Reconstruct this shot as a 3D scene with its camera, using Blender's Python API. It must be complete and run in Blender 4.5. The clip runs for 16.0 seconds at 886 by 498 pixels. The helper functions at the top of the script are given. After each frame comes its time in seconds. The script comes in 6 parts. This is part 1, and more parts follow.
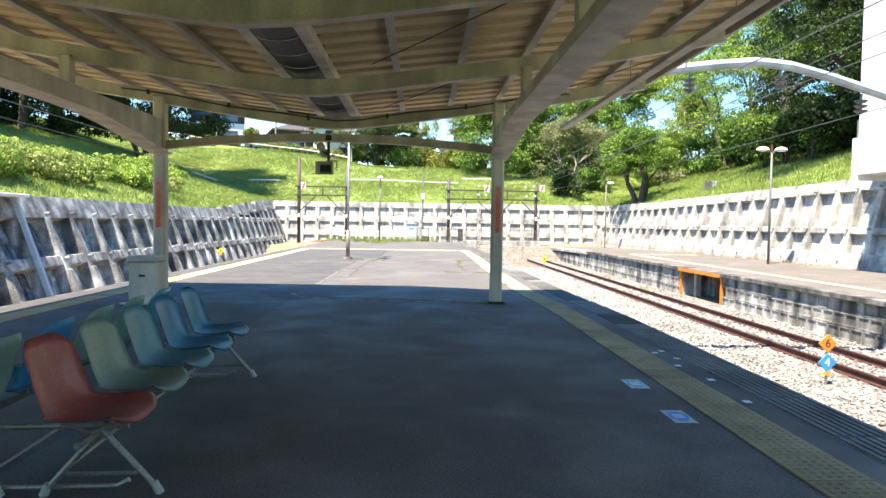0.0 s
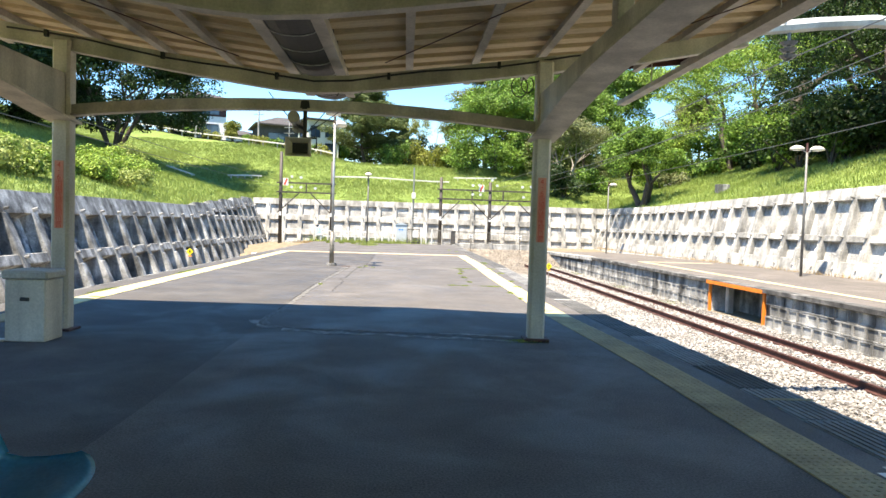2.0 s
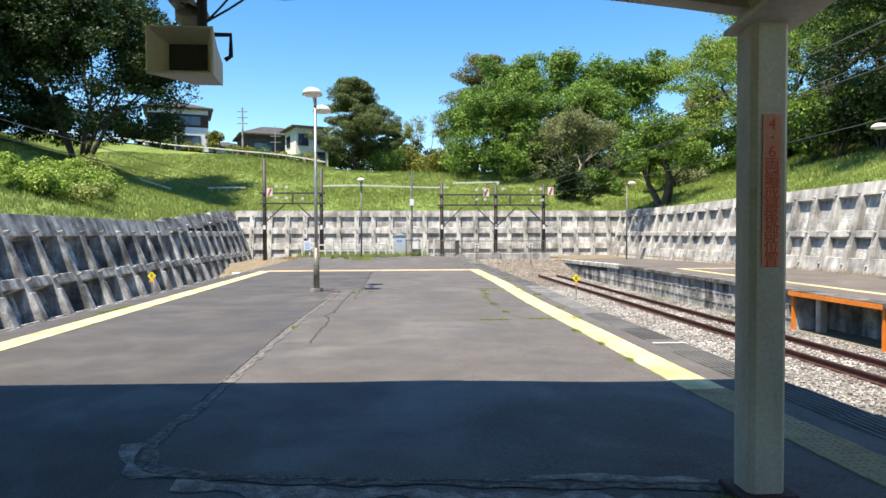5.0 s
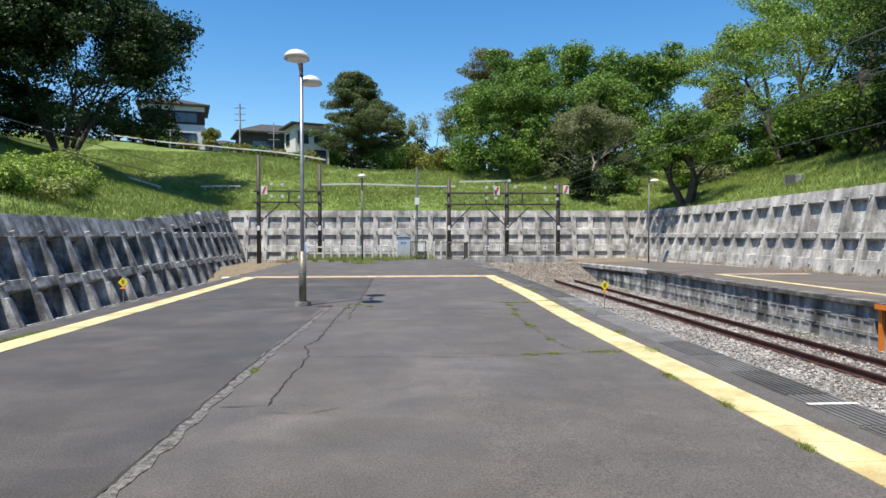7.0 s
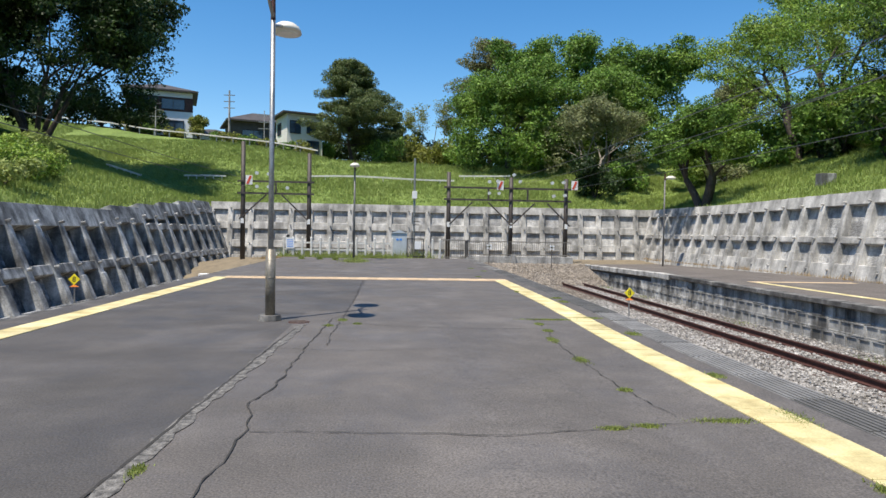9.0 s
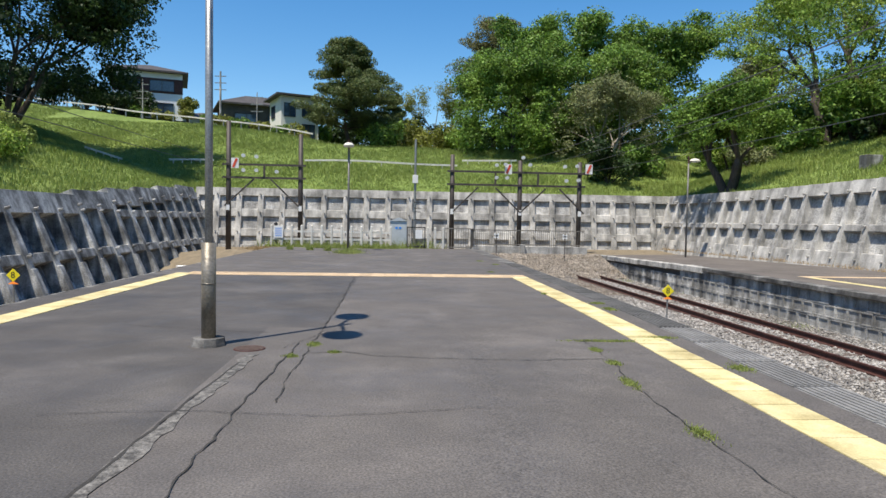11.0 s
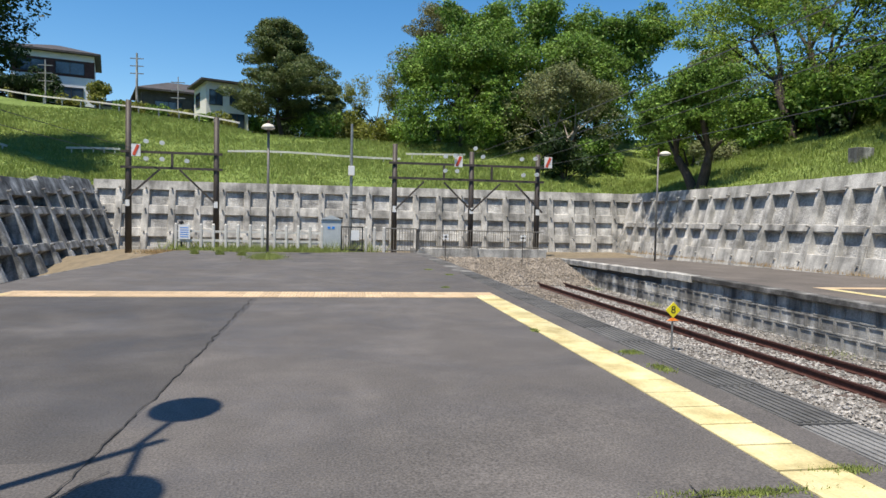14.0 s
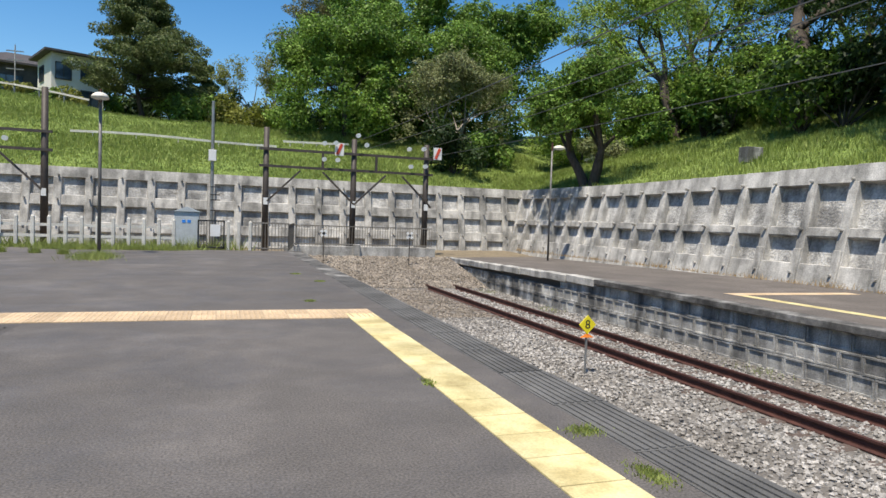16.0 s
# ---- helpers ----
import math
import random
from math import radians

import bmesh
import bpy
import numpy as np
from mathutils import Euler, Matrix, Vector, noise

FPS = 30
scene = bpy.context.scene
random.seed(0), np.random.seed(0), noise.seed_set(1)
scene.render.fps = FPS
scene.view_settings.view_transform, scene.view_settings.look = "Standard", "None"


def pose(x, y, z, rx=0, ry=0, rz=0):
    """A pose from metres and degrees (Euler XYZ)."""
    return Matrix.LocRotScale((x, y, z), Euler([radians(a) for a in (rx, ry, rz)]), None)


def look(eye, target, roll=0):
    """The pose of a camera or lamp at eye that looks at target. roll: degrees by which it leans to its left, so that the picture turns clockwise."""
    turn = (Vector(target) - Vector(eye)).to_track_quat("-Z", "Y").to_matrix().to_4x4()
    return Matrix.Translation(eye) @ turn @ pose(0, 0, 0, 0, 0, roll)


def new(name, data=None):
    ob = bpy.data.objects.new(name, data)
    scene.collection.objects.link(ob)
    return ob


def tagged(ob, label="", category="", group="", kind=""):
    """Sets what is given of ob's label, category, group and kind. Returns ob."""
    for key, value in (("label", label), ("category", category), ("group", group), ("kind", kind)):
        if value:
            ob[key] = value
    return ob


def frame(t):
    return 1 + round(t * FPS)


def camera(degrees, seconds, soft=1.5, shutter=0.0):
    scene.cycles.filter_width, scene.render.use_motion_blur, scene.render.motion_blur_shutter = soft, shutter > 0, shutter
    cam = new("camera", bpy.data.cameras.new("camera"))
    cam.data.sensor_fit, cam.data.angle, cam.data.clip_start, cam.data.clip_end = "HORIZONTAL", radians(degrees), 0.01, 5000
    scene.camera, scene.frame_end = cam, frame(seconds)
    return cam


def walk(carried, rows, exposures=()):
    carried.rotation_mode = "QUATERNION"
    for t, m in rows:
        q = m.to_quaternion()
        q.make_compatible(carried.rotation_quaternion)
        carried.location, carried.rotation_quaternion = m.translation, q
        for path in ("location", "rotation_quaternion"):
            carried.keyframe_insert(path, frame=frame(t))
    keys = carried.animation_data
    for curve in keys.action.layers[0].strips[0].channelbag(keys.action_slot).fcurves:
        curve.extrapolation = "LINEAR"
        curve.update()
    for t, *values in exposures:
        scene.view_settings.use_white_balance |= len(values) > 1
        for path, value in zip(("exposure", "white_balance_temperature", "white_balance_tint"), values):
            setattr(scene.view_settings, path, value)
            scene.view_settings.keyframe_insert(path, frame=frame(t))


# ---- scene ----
cam = camera(68.2, 16.0)
PATH = [
    (0, (0.745, -3.946, 1.42), (0.817, -1.949, 1.341), 0.9),
    (0.5, (0.646, -3.076, 1.433), (0.724, -1.079, 1.353), 1.0),
    (1, (0.583, -2.245, 1.415), (0.671, -0.249, 1.332), 1.1),
    (1.5, (0.482, -1.423, 1.443), (0.581, 0.573, 1.357), 1.3),
    (2, (0.406, -0.576, 1.462), (0.523, 1.419, 1.386), 1.8),
    (2.5, (0.321, 0.217, 1.461), (0.444, 2.212, 1.392), 1.7),
    (3, (0.293, 1.026, 1.491), (0.421, 3.021, 1.434), 1.2),
    (3.5, (0.239, 1.839, 1.466), (0.38, 3.834, 1.416), 0.6),
    (4, (0.161, 2.653, 1.458), (0.304, 4.647, 1.412), 0.1),
    (4.5, (0.142, 3.474, 1.458), (0.278, 5.469, 1.409), -0.1),
    (7, (0.062, 7.53, 1.427), (0.185, 9.526, 1.384), -0.1),
    (7.5, (0.056, 8.355, 1.415), (0.183, 10.351, 1.37), -0.1),
    (8, (-0.008, 9.2, 1.421), (0.127, 11.195, 1.377), 0.3),
    (8.5, (-0.004, 9.962, 1.434), (0.137, 11.956, 1.382), 0.9),
    (9, (-0.026, 10.647, 1.406), (0.116, 12.642, 1.355), 1.0),
    (9.5, (0.008, 11.471, 1.396), (0.152, 13.465, 1.329), 1.0),
    (12, (0.047, 15.341, 1.368), (0.185, 17.335, 1.28), 1.1),
    (12.5, (0.082, 16.164, 1.382), (0.221, 18.157, 1.296), 1.3),
    (13, (0.165, 16.937, 1.367), (0.302, 18.93, 1.282), 1.3),
    (13.5, (0.305, 17.708, 1.358), (0.5, 19.697, 1.274), 1.4),
    (14, (0.453, 18.354, 1.335), (0.767, 20.327, 1.251), 1.2),
    (14.5, (0.603, 19.035, 1.342), (1.024, 20.988, 1.259), 1.4),
    (15, (0.809, 19.697, 1.338), (1.335, 21.625, 1.253), 1.6),
    (15.5, (0.98, 20.392, 1.327), (1.578, 22.299, 1.244), 1.6),
    (16, (1.233, 21.134, 1.332), (1.882, 23.024, 1.244), 2.0),
]
EXPOSURES = [(0, 1.88, 7250, 10), (2.5, 1.62, 7350, 10), (4.5, 1.16, 7200, 10), (7, 0.46, 6620, 10), (12, 0.38, 6780, 10), (16, 0.35, 6850, 10)]
walk(cam, [(t, look(eye, aim, lean)) for t, eye, aim, lean in PATH], EXPOSURES)

# ---- world ----
SUN_DIR = Vector((1.32, 1.42, -4.72)).normalized()      # the way the light travels
sun_el = math.asin(-SUN_DIR.z)
sun_az = math.atan2(-SUN_DIR.x, -SUN_DIR.y)
world = bpy.data.worlds.new("world")
scene.world = world
world.use_nodes = True
wn = world.node_tree
sky = wn.nodes.new("ShaderNodeTexSky")
sky.sky_type = 'NISHITA'
sky.sun_disc = False
sky.sun_elevation = sun_el
sky.sun_rotation = sun_az
sky.altitude = 200
sky.air_density, sky.dust_density, sky.ozone_density = 1.0, 0.3, 1.6
deep = wn.nodes.new("ShaderNodeHueSaturation")          # clear deep-blue May sky
deep.inputs["Saturation"].default_value = 1.38
wn.links.new(sky.outputs[0], deep.inputs["Color"])
wn.links.new(deep.outputs[0], wn.nodes["Background"].inputs[0])
wn.nodes["Background"].inputs[1].default_value = 0.131
sun = new("sun", bpy.data.lights.new("sun", 'SUN'))
sun.data.energy, sun.data.angle, sun.data.color = 4.8, radians(0.53), (1.0, 0.94, 0.84)
sun.matrix_world = look((0, 0, 60), Vector((0, 0, 60)) + SUN_DIR)


# ---- materials ----
def mat(name, cols, scale=4.0, rough=0.8, bump=0.2, bscale=40.0, metal=0.0, stretch=(1, 1, 1), fine=0.25,
        island=0.0, obj=0.0, dist=0.02, streak=None, spec=0.5, lo=0.32, hi=0.70, at_world=False, stain=None, polish=None):
    """Colours by noise at two scales, fine relief, optional change from piece to piece, dark runs down the face,
    pale dusty stains (size, gain) and worn smoother patches (size, roughness)."""
    m = bpy.data.materials.new(name)
    m.use_nodes = True
    t = m.node_tree
    N, L = t.nodes, t.links
    b = N["Principled BSDF"]
    b.inputs["Roughness"].default_value = rough
    b.inputs["Metallic"].default_value = metal
    b.inputs["Specular IOR Level"].default_value = spec
    tc = N.new("ShaderNodeTexCoord")
    mp = N.new("ShaderNodeMapping")
    mp.inputs["Scale"].default_value = stretch
    spot = N.new("ShaderNodeNewGeometry").outputs["Position"] if at_world else tc.outputs["Object"]
    L.new(spot, mp.inputs[0])
    n1 = N.new("ShaderNodeTexNoise")
    n1.inputs["Scale"].default_value, n1.inputs["Detail"].default_value, n1.inputs["Roughness"].default_value = scale, 6, 0.62
    L.new(mp.outputs[0], n1.inputs["Vector"])
    ramp = N.new("ShaderNodeValToRGB")
    e = ramp.color_ramp.elements
    e[0].position, e[1].position = lo, hi
    e[0].color, e[1].color = (*cols[0], 1), (*cols[-1], 1)
    for i, c in enumerate(cols[1:-1]):
        k = e.new(lo + (hi - lo) * (i + 1) / (len(cols) - 1))
        k.color = (*c, 1)
    L.new(n1.outputs["Fac"], ramp.inputs[0])
    n2 = N.new("ShaderNodeTexNoise")
    n2.inputs["Scale"].default_value, n2.inputs["Detail"].default_value = bscale, 4
    L.new(mp.outputs[0], n2.inputs["Vector"])
    fac = N.new("ShaderNodeMapRange")
    fac.inputs[3].default_value, fac.inputs[4].default_value = 1 - fine, 1 + fine
    fac.inputs[1].default_value, fac.inputs[2].default_value = 0.3, 0.7
    L.new(n2.outputs["Fac"], fac.inputs[0])
    val = fac.outputs[0]
    for amount, node, out in ((island, "ShaderNodeNewGeometry", "Random Per Island"), (obj, "ShaderNodeObjectInfo", "Random")):
        if amount:
            g = N.new(node)
            r = N.new("ShaderNodeMapRange")
            r.inputs[3].default_value, r.inputs[4].default_value = 1 - amount, 1 + amount
            L.new(g.outputs[out], r.inputs[0])
            mul = N.new("ShaderNodeMath")
            mul.operation = 'MULTIPLY'
            L.new(val, mul.inputs[0])
            L.new(r.outputs[0], mul.inputs[1])
            val = mul.outputs[0]
    if streak:
        ms = N.new("ShaderNodeMapping")
        ms.inputs["Scale"].default_value = streak[0]
        L.new(spot, ms.inputs[0])
        ns = N.new("ShaderNodeTexNoise")
        ns.inputs["Scale"].default_value, ns.inputs["Detail"].default_value = 1.0, 5
        L.new(ms.outputs[0], ns.inputs["Vector"])
        rs = N.new("ShaderNodeMapRange")
        rs.inputs[1].default_value, rs.inputs[2].default_value = 0.38, 0.62
        rs.inputs[3].default_value, rs.inputs[4].default_value = streak[1], 1.08
        L.new(ns.outputs["Fac"], rs.inputs[0])
        mul = N.new("ShaderNodeMath")
        mul.operation = 'MULTIPLY'
        L.new(val, mul.inputs[0])
        L.new(rs.outputs[0], mul.inputs[1])
        val = mul.outputs[0]
    for size, low, high, kind in ((stain or (1, 1))[:1] + (1.0, (stain or (1, 1))[1], "stain"), (polish or (1, 1))[:1] + (rough, (polish or (1, 1))[1], "polish")):
        if (kind == "stain" and not stain) or (kind == "polish" and not polish):
            continue
        nz = N.new("ShaderNodeTexNoise")
        nz.inputs["Scale"].default_value, nz.inputs["Detail"].default_value, nz.inputs["Roughness"].default_value = size, 7, 0.6
        nz.inputs["Distortion"].default_value = 0.6
        L.new(mp.outputs[0], nz.inputs["Vector"])
        rz = N.new("ShaderNodeMapRange")
        rz.inputs[1].default_value, rz.inputs[2].default_value = (0.52, 0.70) if kind == "stain" else (0.42, 0.62)
        rz.inputs[3].default_value, rz.inputs[4].default_value = low, high
        L.new(nz.outputs["Fac"], rz.inputs[0])
        if kind == "polish":
            L.new(rz.outputs[0], b.inputs["Roughness"])
            continue
        mul = N.new("ShaderNodeMath")
        mul.operation = 'MULTIPLY'
        L.new(val, mul.inputs[0])
        L.new(rz.outputs[0], mul.inputs[1])
        val = mul.outputs[0]
    mx = N.new("ShaderNodeMix")
    mx.data_type, mx.blend_type = 'RGBA', 'MULTIPLY'
    mx.inputs[0].default_value = 1
    L.new(ramp.outputs[0], mx.inputs[6])
    L.new(val, mx.inputs[7])
    L.new(mx.outputs[2], b.inputs["Base Color"])
    if bump:
        bp = N.new("ShaderNodeBump")
        bp.inputs["Strength"].default_value, bp.inputs["Distance"].default_value = bump, dist
        L.new(n2.outputs["Fac"], bp.inputs["Height"])
        L.new(bp.outputs[0], b.inputs["Normal"])
    return m


def leaf_mat(name, c0, c1, island=0.35, scale=0.5):
    m = mat(name, [c0, c1], scale=scale, rough=0.55, bump=0, bscale=6, fine=0.2, island=island, spec=0.3)
    t = m.node_tree
    b = t.nodes["Principled BSDF"]
    tr = t.nodes.new("ShaderNodeBsdfTranslucent")
    ms = t.nodes.new("ShaderNodeMixShader")
    ms.inputs[0].default_value = 0.28
    t.links.new(b.inputs["Base Color"].links[0].from_socket, tr.inputs[0])
    t.links.new(b.outputs[0], ms.inputs[1])
    t.links.new(tr.outputs[0], ms.inputs[2])
    t.links.new(ms.outputs[0], t.nodes["Material Output"].inputs[0])
    return m


M = {}
M["asphalt"] = mat("asphalt", [(0.090, 0.082, 0.076), (0.104, 0.094, 0.087), (0.124, 0.112, 0.102)], 1.6, 0.88, 0.55, 70, fine=0.45, dist=0.008, streak=((0.45, 0.2, 1), 0.94), lo=0.32, hi=0.70, stain=(0.55, 1.32), polish=(0.8, 0.60))
M["asphalt_new"] = mat("asphalt_new", [(0.062, 0.057, 0.054), (0.074, 0.068, 0.064), (0.092, 0.084, 0.078)], 1.3, 0.88, 0.55, 70, fine=0.45, dist=0.008, streak=((0.3, 0.7, 1), 0.93), lo=0.32, hi=0.70, stain=(0.5, 1.35), polish=(0.8, 0.60))
M["asphalt_old"] = mat("asphalt_old", [(0.10, 0.088, 0.078), (0.15, 0.13, 0.115)], 0.8, 0.92, 0.5, 120, fine=0.3, dist=0.008, stain=(0.5, 1.4))
M["patch"] = mat("patch", [(0.06, 0.057, 0.054), (0.20, 0.19, 0.175)], 14, 0.92, 0.6, 90, fine=0.45, dist=0.008, lo=0.38, hi=0.62)
M["worn"] = mat("worn", [(0.13, 0.122, 0.114), (0.23, 0.22, 0.205), (0.36, 0.35, 0.325)], 9, 0.92, 0.6, 90, fine=0.4, dist=0.008, lo=0.36, hi=0.66)
M["crack"] = mat("crack", [(0.028, 0.026, 0.024), (0.055, 0.052, 0.048)], 6, 0.95, 0.4, 80)
M["conc"] = mat("conc", [(0.24, 0.235, 0.22), (0.44, 0.425, 0.395), (0.60, 0.58, 0.54)], 1.1, 0.9, 0.4, 30, streak=((2.4, 2.4, 0.28), 0.58), lo=0.34, hi=0.64, at_world=True)
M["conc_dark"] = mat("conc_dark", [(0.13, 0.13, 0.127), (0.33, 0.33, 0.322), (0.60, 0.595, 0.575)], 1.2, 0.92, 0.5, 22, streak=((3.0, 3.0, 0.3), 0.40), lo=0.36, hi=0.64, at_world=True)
M["panel"] = mat("panel", [(0.26, 0.255, 0.245), (0.46, 0.45, 0.43), (0.62, 0.605, 0.575)], 1.3, 0.95, 0.8, 14, streak=((2.4, 2.4, 0.35), 0.62), dist=0.05, lo=0.36, hi=0.64, at_world=True)
# stains and lime, plus the bluish shade of the west face in the colour
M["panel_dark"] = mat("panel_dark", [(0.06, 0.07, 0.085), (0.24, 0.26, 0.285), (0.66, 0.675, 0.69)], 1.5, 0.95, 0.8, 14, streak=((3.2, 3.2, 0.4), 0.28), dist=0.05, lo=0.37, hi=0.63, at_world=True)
M["block"] = mat("block", [(0.22, 0.215, 0.20), (0.38, 0.37, 0.35), (0.54, 0.53, 0.50)], 1.9, 0.92, 0.5, 40, obj=0.16, streak=((2.2, 2.2, 0.45), 0.26), lo=0.34, hi=0.66, at_world=True)
M["coping"] = mat("coping", [(0.05, 0.048, 0.046), (0.14, 0.135, 0.127), (0.30, 0.29, 0.275)], 2.0, 0.92, 0.5, 60, streak=((1.2, 1.2, 1.2), 0.5), lo=0.36, hi=0.66, at_world=True)
M["ballast"] = mat("ballast", [(0.12, 0.108, 0.095), (0.24, 0.222, 0.20)], 1.0, 0.95, 0.9, 24, fine=0.4, dist=0.05)
M["stone"] = mat("stone", [(0.20, 0.183, 0.162), (0.38, 0.36, 0.335)], 0.7, 0.9, 0.4, 30, island=0.5)
M["stone_brown"] = mat("stone_brown", [(0.17, 0.142, 0.112), (0.31, 0.27, 0.225)], 0.7, 0.92, 0.4, 30, island=0.45)
M["dry_grass"] = leaf_mat("dry_grass", (0.30, 0.20, 0.09), (0.46, 0.33, 0.17), 0.25, 0.8)
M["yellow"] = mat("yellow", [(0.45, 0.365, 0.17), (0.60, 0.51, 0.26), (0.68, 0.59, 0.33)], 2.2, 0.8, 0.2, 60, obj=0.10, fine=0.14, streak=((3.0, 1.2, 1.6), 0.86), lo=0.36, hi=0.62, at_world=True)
# tan of the dotted tiles, with the canopy's shade put into it
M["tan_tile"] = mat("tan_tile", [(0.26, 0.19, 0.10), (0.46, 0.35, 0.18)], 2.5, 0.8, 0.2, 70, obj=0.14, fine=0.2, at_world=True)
M["brick_tile"] = mat("brick_tile", [(0.46, 0.33, 0.20), (0.60, 0.46, 0.31)], 2.5, 0.8, 0.2, 60, obj=0.15)
# one slab in two copies: slab_lit has sunlight put into its colour
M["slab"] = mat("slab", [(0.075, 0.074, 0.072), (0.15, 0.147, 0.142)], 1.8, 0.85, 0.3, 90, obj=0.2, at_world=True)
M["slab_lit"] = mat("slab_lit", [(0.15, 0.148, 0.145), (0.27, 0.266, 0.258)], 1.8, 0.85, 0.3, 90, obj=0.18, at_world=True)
M["rail"] = mat("rail", [(0.055, 0.022, 0.018), (0.11, 0.045, 0.035)], 6, 0.65, 0.3, 60, metal=0.25)
M["sleeper"] = mat("sleeper", [(0.08, 0.06, 0.05), (0.16, 0.12, 0.10)], 3, 0.9, 0.5, 40, stretch=(1, 6, 6))
M["steel"] = mat("steel", [(0.50, 0.455, 0.385), (0.64, 0.59, 0.505)], 2.2, 0.55, 0.12, 40, fine=0.12, streak=((3, 3, 0.5), 0.72))
M["steel_pur"] = mat("steel_pur", [(0.36, 0.335, 0.29), (0.48, 0.45, 0.395)], 3, 0.6, 0.1, 30, fine=0.15)
M["board"] = mat("board", [(0.60, 0.46, 0.26), (0.80, 0.66, 0.42)], 1.6, 0.75, 0.2, 20, stretch=(0.6, 6, 6), island=0.22, fine=0.15)
M["board_gap"] = mat("board_gap", [(0.13, 0.085, 0.045), (0.21, 0.145, 0.08)], 2, 0.85, 0.2, 20)
M["gutter"] = mat("gutter", [(0.018, 0.019, 0.02), (0.035, 0.036, 0.038)], 3, 0.6, 0.1, 20)
M["roof_top"] = mat("roof_top", [(0.20, 0.20, 0.20), (0.28, 0.28, 0.27)], 2, 0.7, 0.1, 20)
M["gutter_hoop"] = mat("gutter_hoop", [(0.4, 0.4, 0.4), (0.55, 0.55, 0.54)], 3, 0.5, 0.1, 20)
M["pole_dark"] = mat("pole_dark", [(0.040, 0.032, 0.028), (0.075, 0.06, 0.05)], 4, 0.6, 0.2, 40)
M["pole_grey"] = mat("pole_grey", [(0.11, 0.105, 0.10), (0.19, 0.185, 0.175)], 4, 0.5, 0.15, 40, metal=0.2)
M["galv"] = mat("galv", [(0.26, 0.26, 0.25), (0.40, 0.40, 0.385)], 5, 0.42, 0.1, 60, metal=0.6)
M["pole_rust"] = mat("pole_rust", [(0.20, 0.17, 0.12), (0.36, 0.33, 0.28)], 4, 0.45, 0.15, 50, metal=0.4, streak=((6, 6, 1.2), 0.7))
M["white"] = mat("white", [(0.70, 0.70, 0.68), (0.80, 0.80, 0.78)], 3, 0.5, 0.05, 40, fine=0.06)
M["cream"] = mat("cream", [(0.66, 0.62, 0.52), (0.74, 0.70, 0.60)], 3, 0.5, 0.05, 40, fine=0.06)
M["fence_conc"] = mat("fence_conc", [(0.52, 0.50, 0.45), (0.70, 0.68, 0.62)], 3, 0.9, 0.3, 40, obj=0.1)
M["fence_metal"] = mat("fence_metal", [(0.15, 0.135, 0.115), (0.24, 0.22, 0.19)], 3, 0.6, 0.1, 40)
M["black"] = mat("black", [(0.015, 0.015, 0.015), (0.03, 0.03, 0.03)], 4, 0.5, 0.1, 40)
M["cable"] = mat("cable", [(0.03, 0.03, 0.03), (0.05, 0.05, 0.05)], 4, 0.6, 0, 40)
M["wire"] = mat("wire", [(0.10, 0.10, 0.10), (0.16, 0.16, 0.155)], 4, 0.5, 0, 40, metal=0.4)
M["sign_yellow"] = mat("sign_yellow", [(0.80, 0.66, 0.02), (0.86, 0.72, 0.03)], 4, 0.5, 0, 40, fine=0.04)
M["orange"] = mat("orange", [(0.72, 0.19, 0.02), (0.85, 0.25, 0.03)], 4, 0.6, 0.1, 40, fine=0.1)
M["blue_sign"] = mat("blue_sign", [(0.02, 0.22, 0.72), (0.03, 0.27, 0.80)], 4, 0.5, 0, 40, fine=0.04)
M["red_paint"] = mat("red_paint", [(0.55, 0.06, 0.025), (0.65, 0.09, 0.04)], 4, 0.6, 0, 40, fine=0.1)
M["red_faded"] = mat("red_faded", [(0.62, 0.22, 0.15), (0.70, 0.30, 0.20)], 4, 0.6, 0, 40, fine=0.1)
M["seat_red"] = mat("seat_red", [(0.50, 0.12, 0.12), (0.64, 0.24, 0.21)], 3, 0.24, 0.08, 60, fine=0.1)
M["seat_green"] = mat("seat_green", [(0.30, 0.42, 0.36), (0.42, 0.54, 0.47)], 3, 0.24, 0.08, 60, fine=0.1)
M["seat_teal"] = mat("seat_teal", [(0.15, 0.40, 0.50), (0.24, 0.50, 0.58)], 3, 0.24, 0.08, 60, fine=0.1)
M["seat_blue"] = mat("seat_blue", [(0.07, 0.33, 0.52), (0.12, 0.43, 0.62)], 3, 0.24, 0.08, 60, fine=0.1)
M["grass_ground"] = mat("grass_ground", [(0.11, 0.165, 0.03), (0.17, 0.235, 0.05), (0.24, 0.30, 0.08)], 0.16, 0.95, 0.8, 5, fine=0.35, dist=0.2)
M["grass"] = leaf_mat("grass", (0.170, 0.235, 0.05), (0.30, 0.36, 0.10), 0.16, 0.22)
M["weed"] = leaf_mat("weed", (0.20, 0.26, 0.055), (0.31, 0.35, 0.11), 0.2, 0.3)
# besides dark foliage, leaf_dark carries woodland shade in its colour
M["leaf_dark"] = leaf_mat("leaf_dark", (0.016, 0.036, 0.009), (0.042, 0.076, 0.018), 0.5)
M["leaf_mid"] = leaf_mat("leaf_mid", (0.078, 0.155, 0.023), (0.205, 0.32, 0.056), 0.6)
M["leaf_bright"] = leaf_mat("leaf_bright", (0.16, 0.26, 0.036), (0.34, 0.44, 0.085), 0.55)
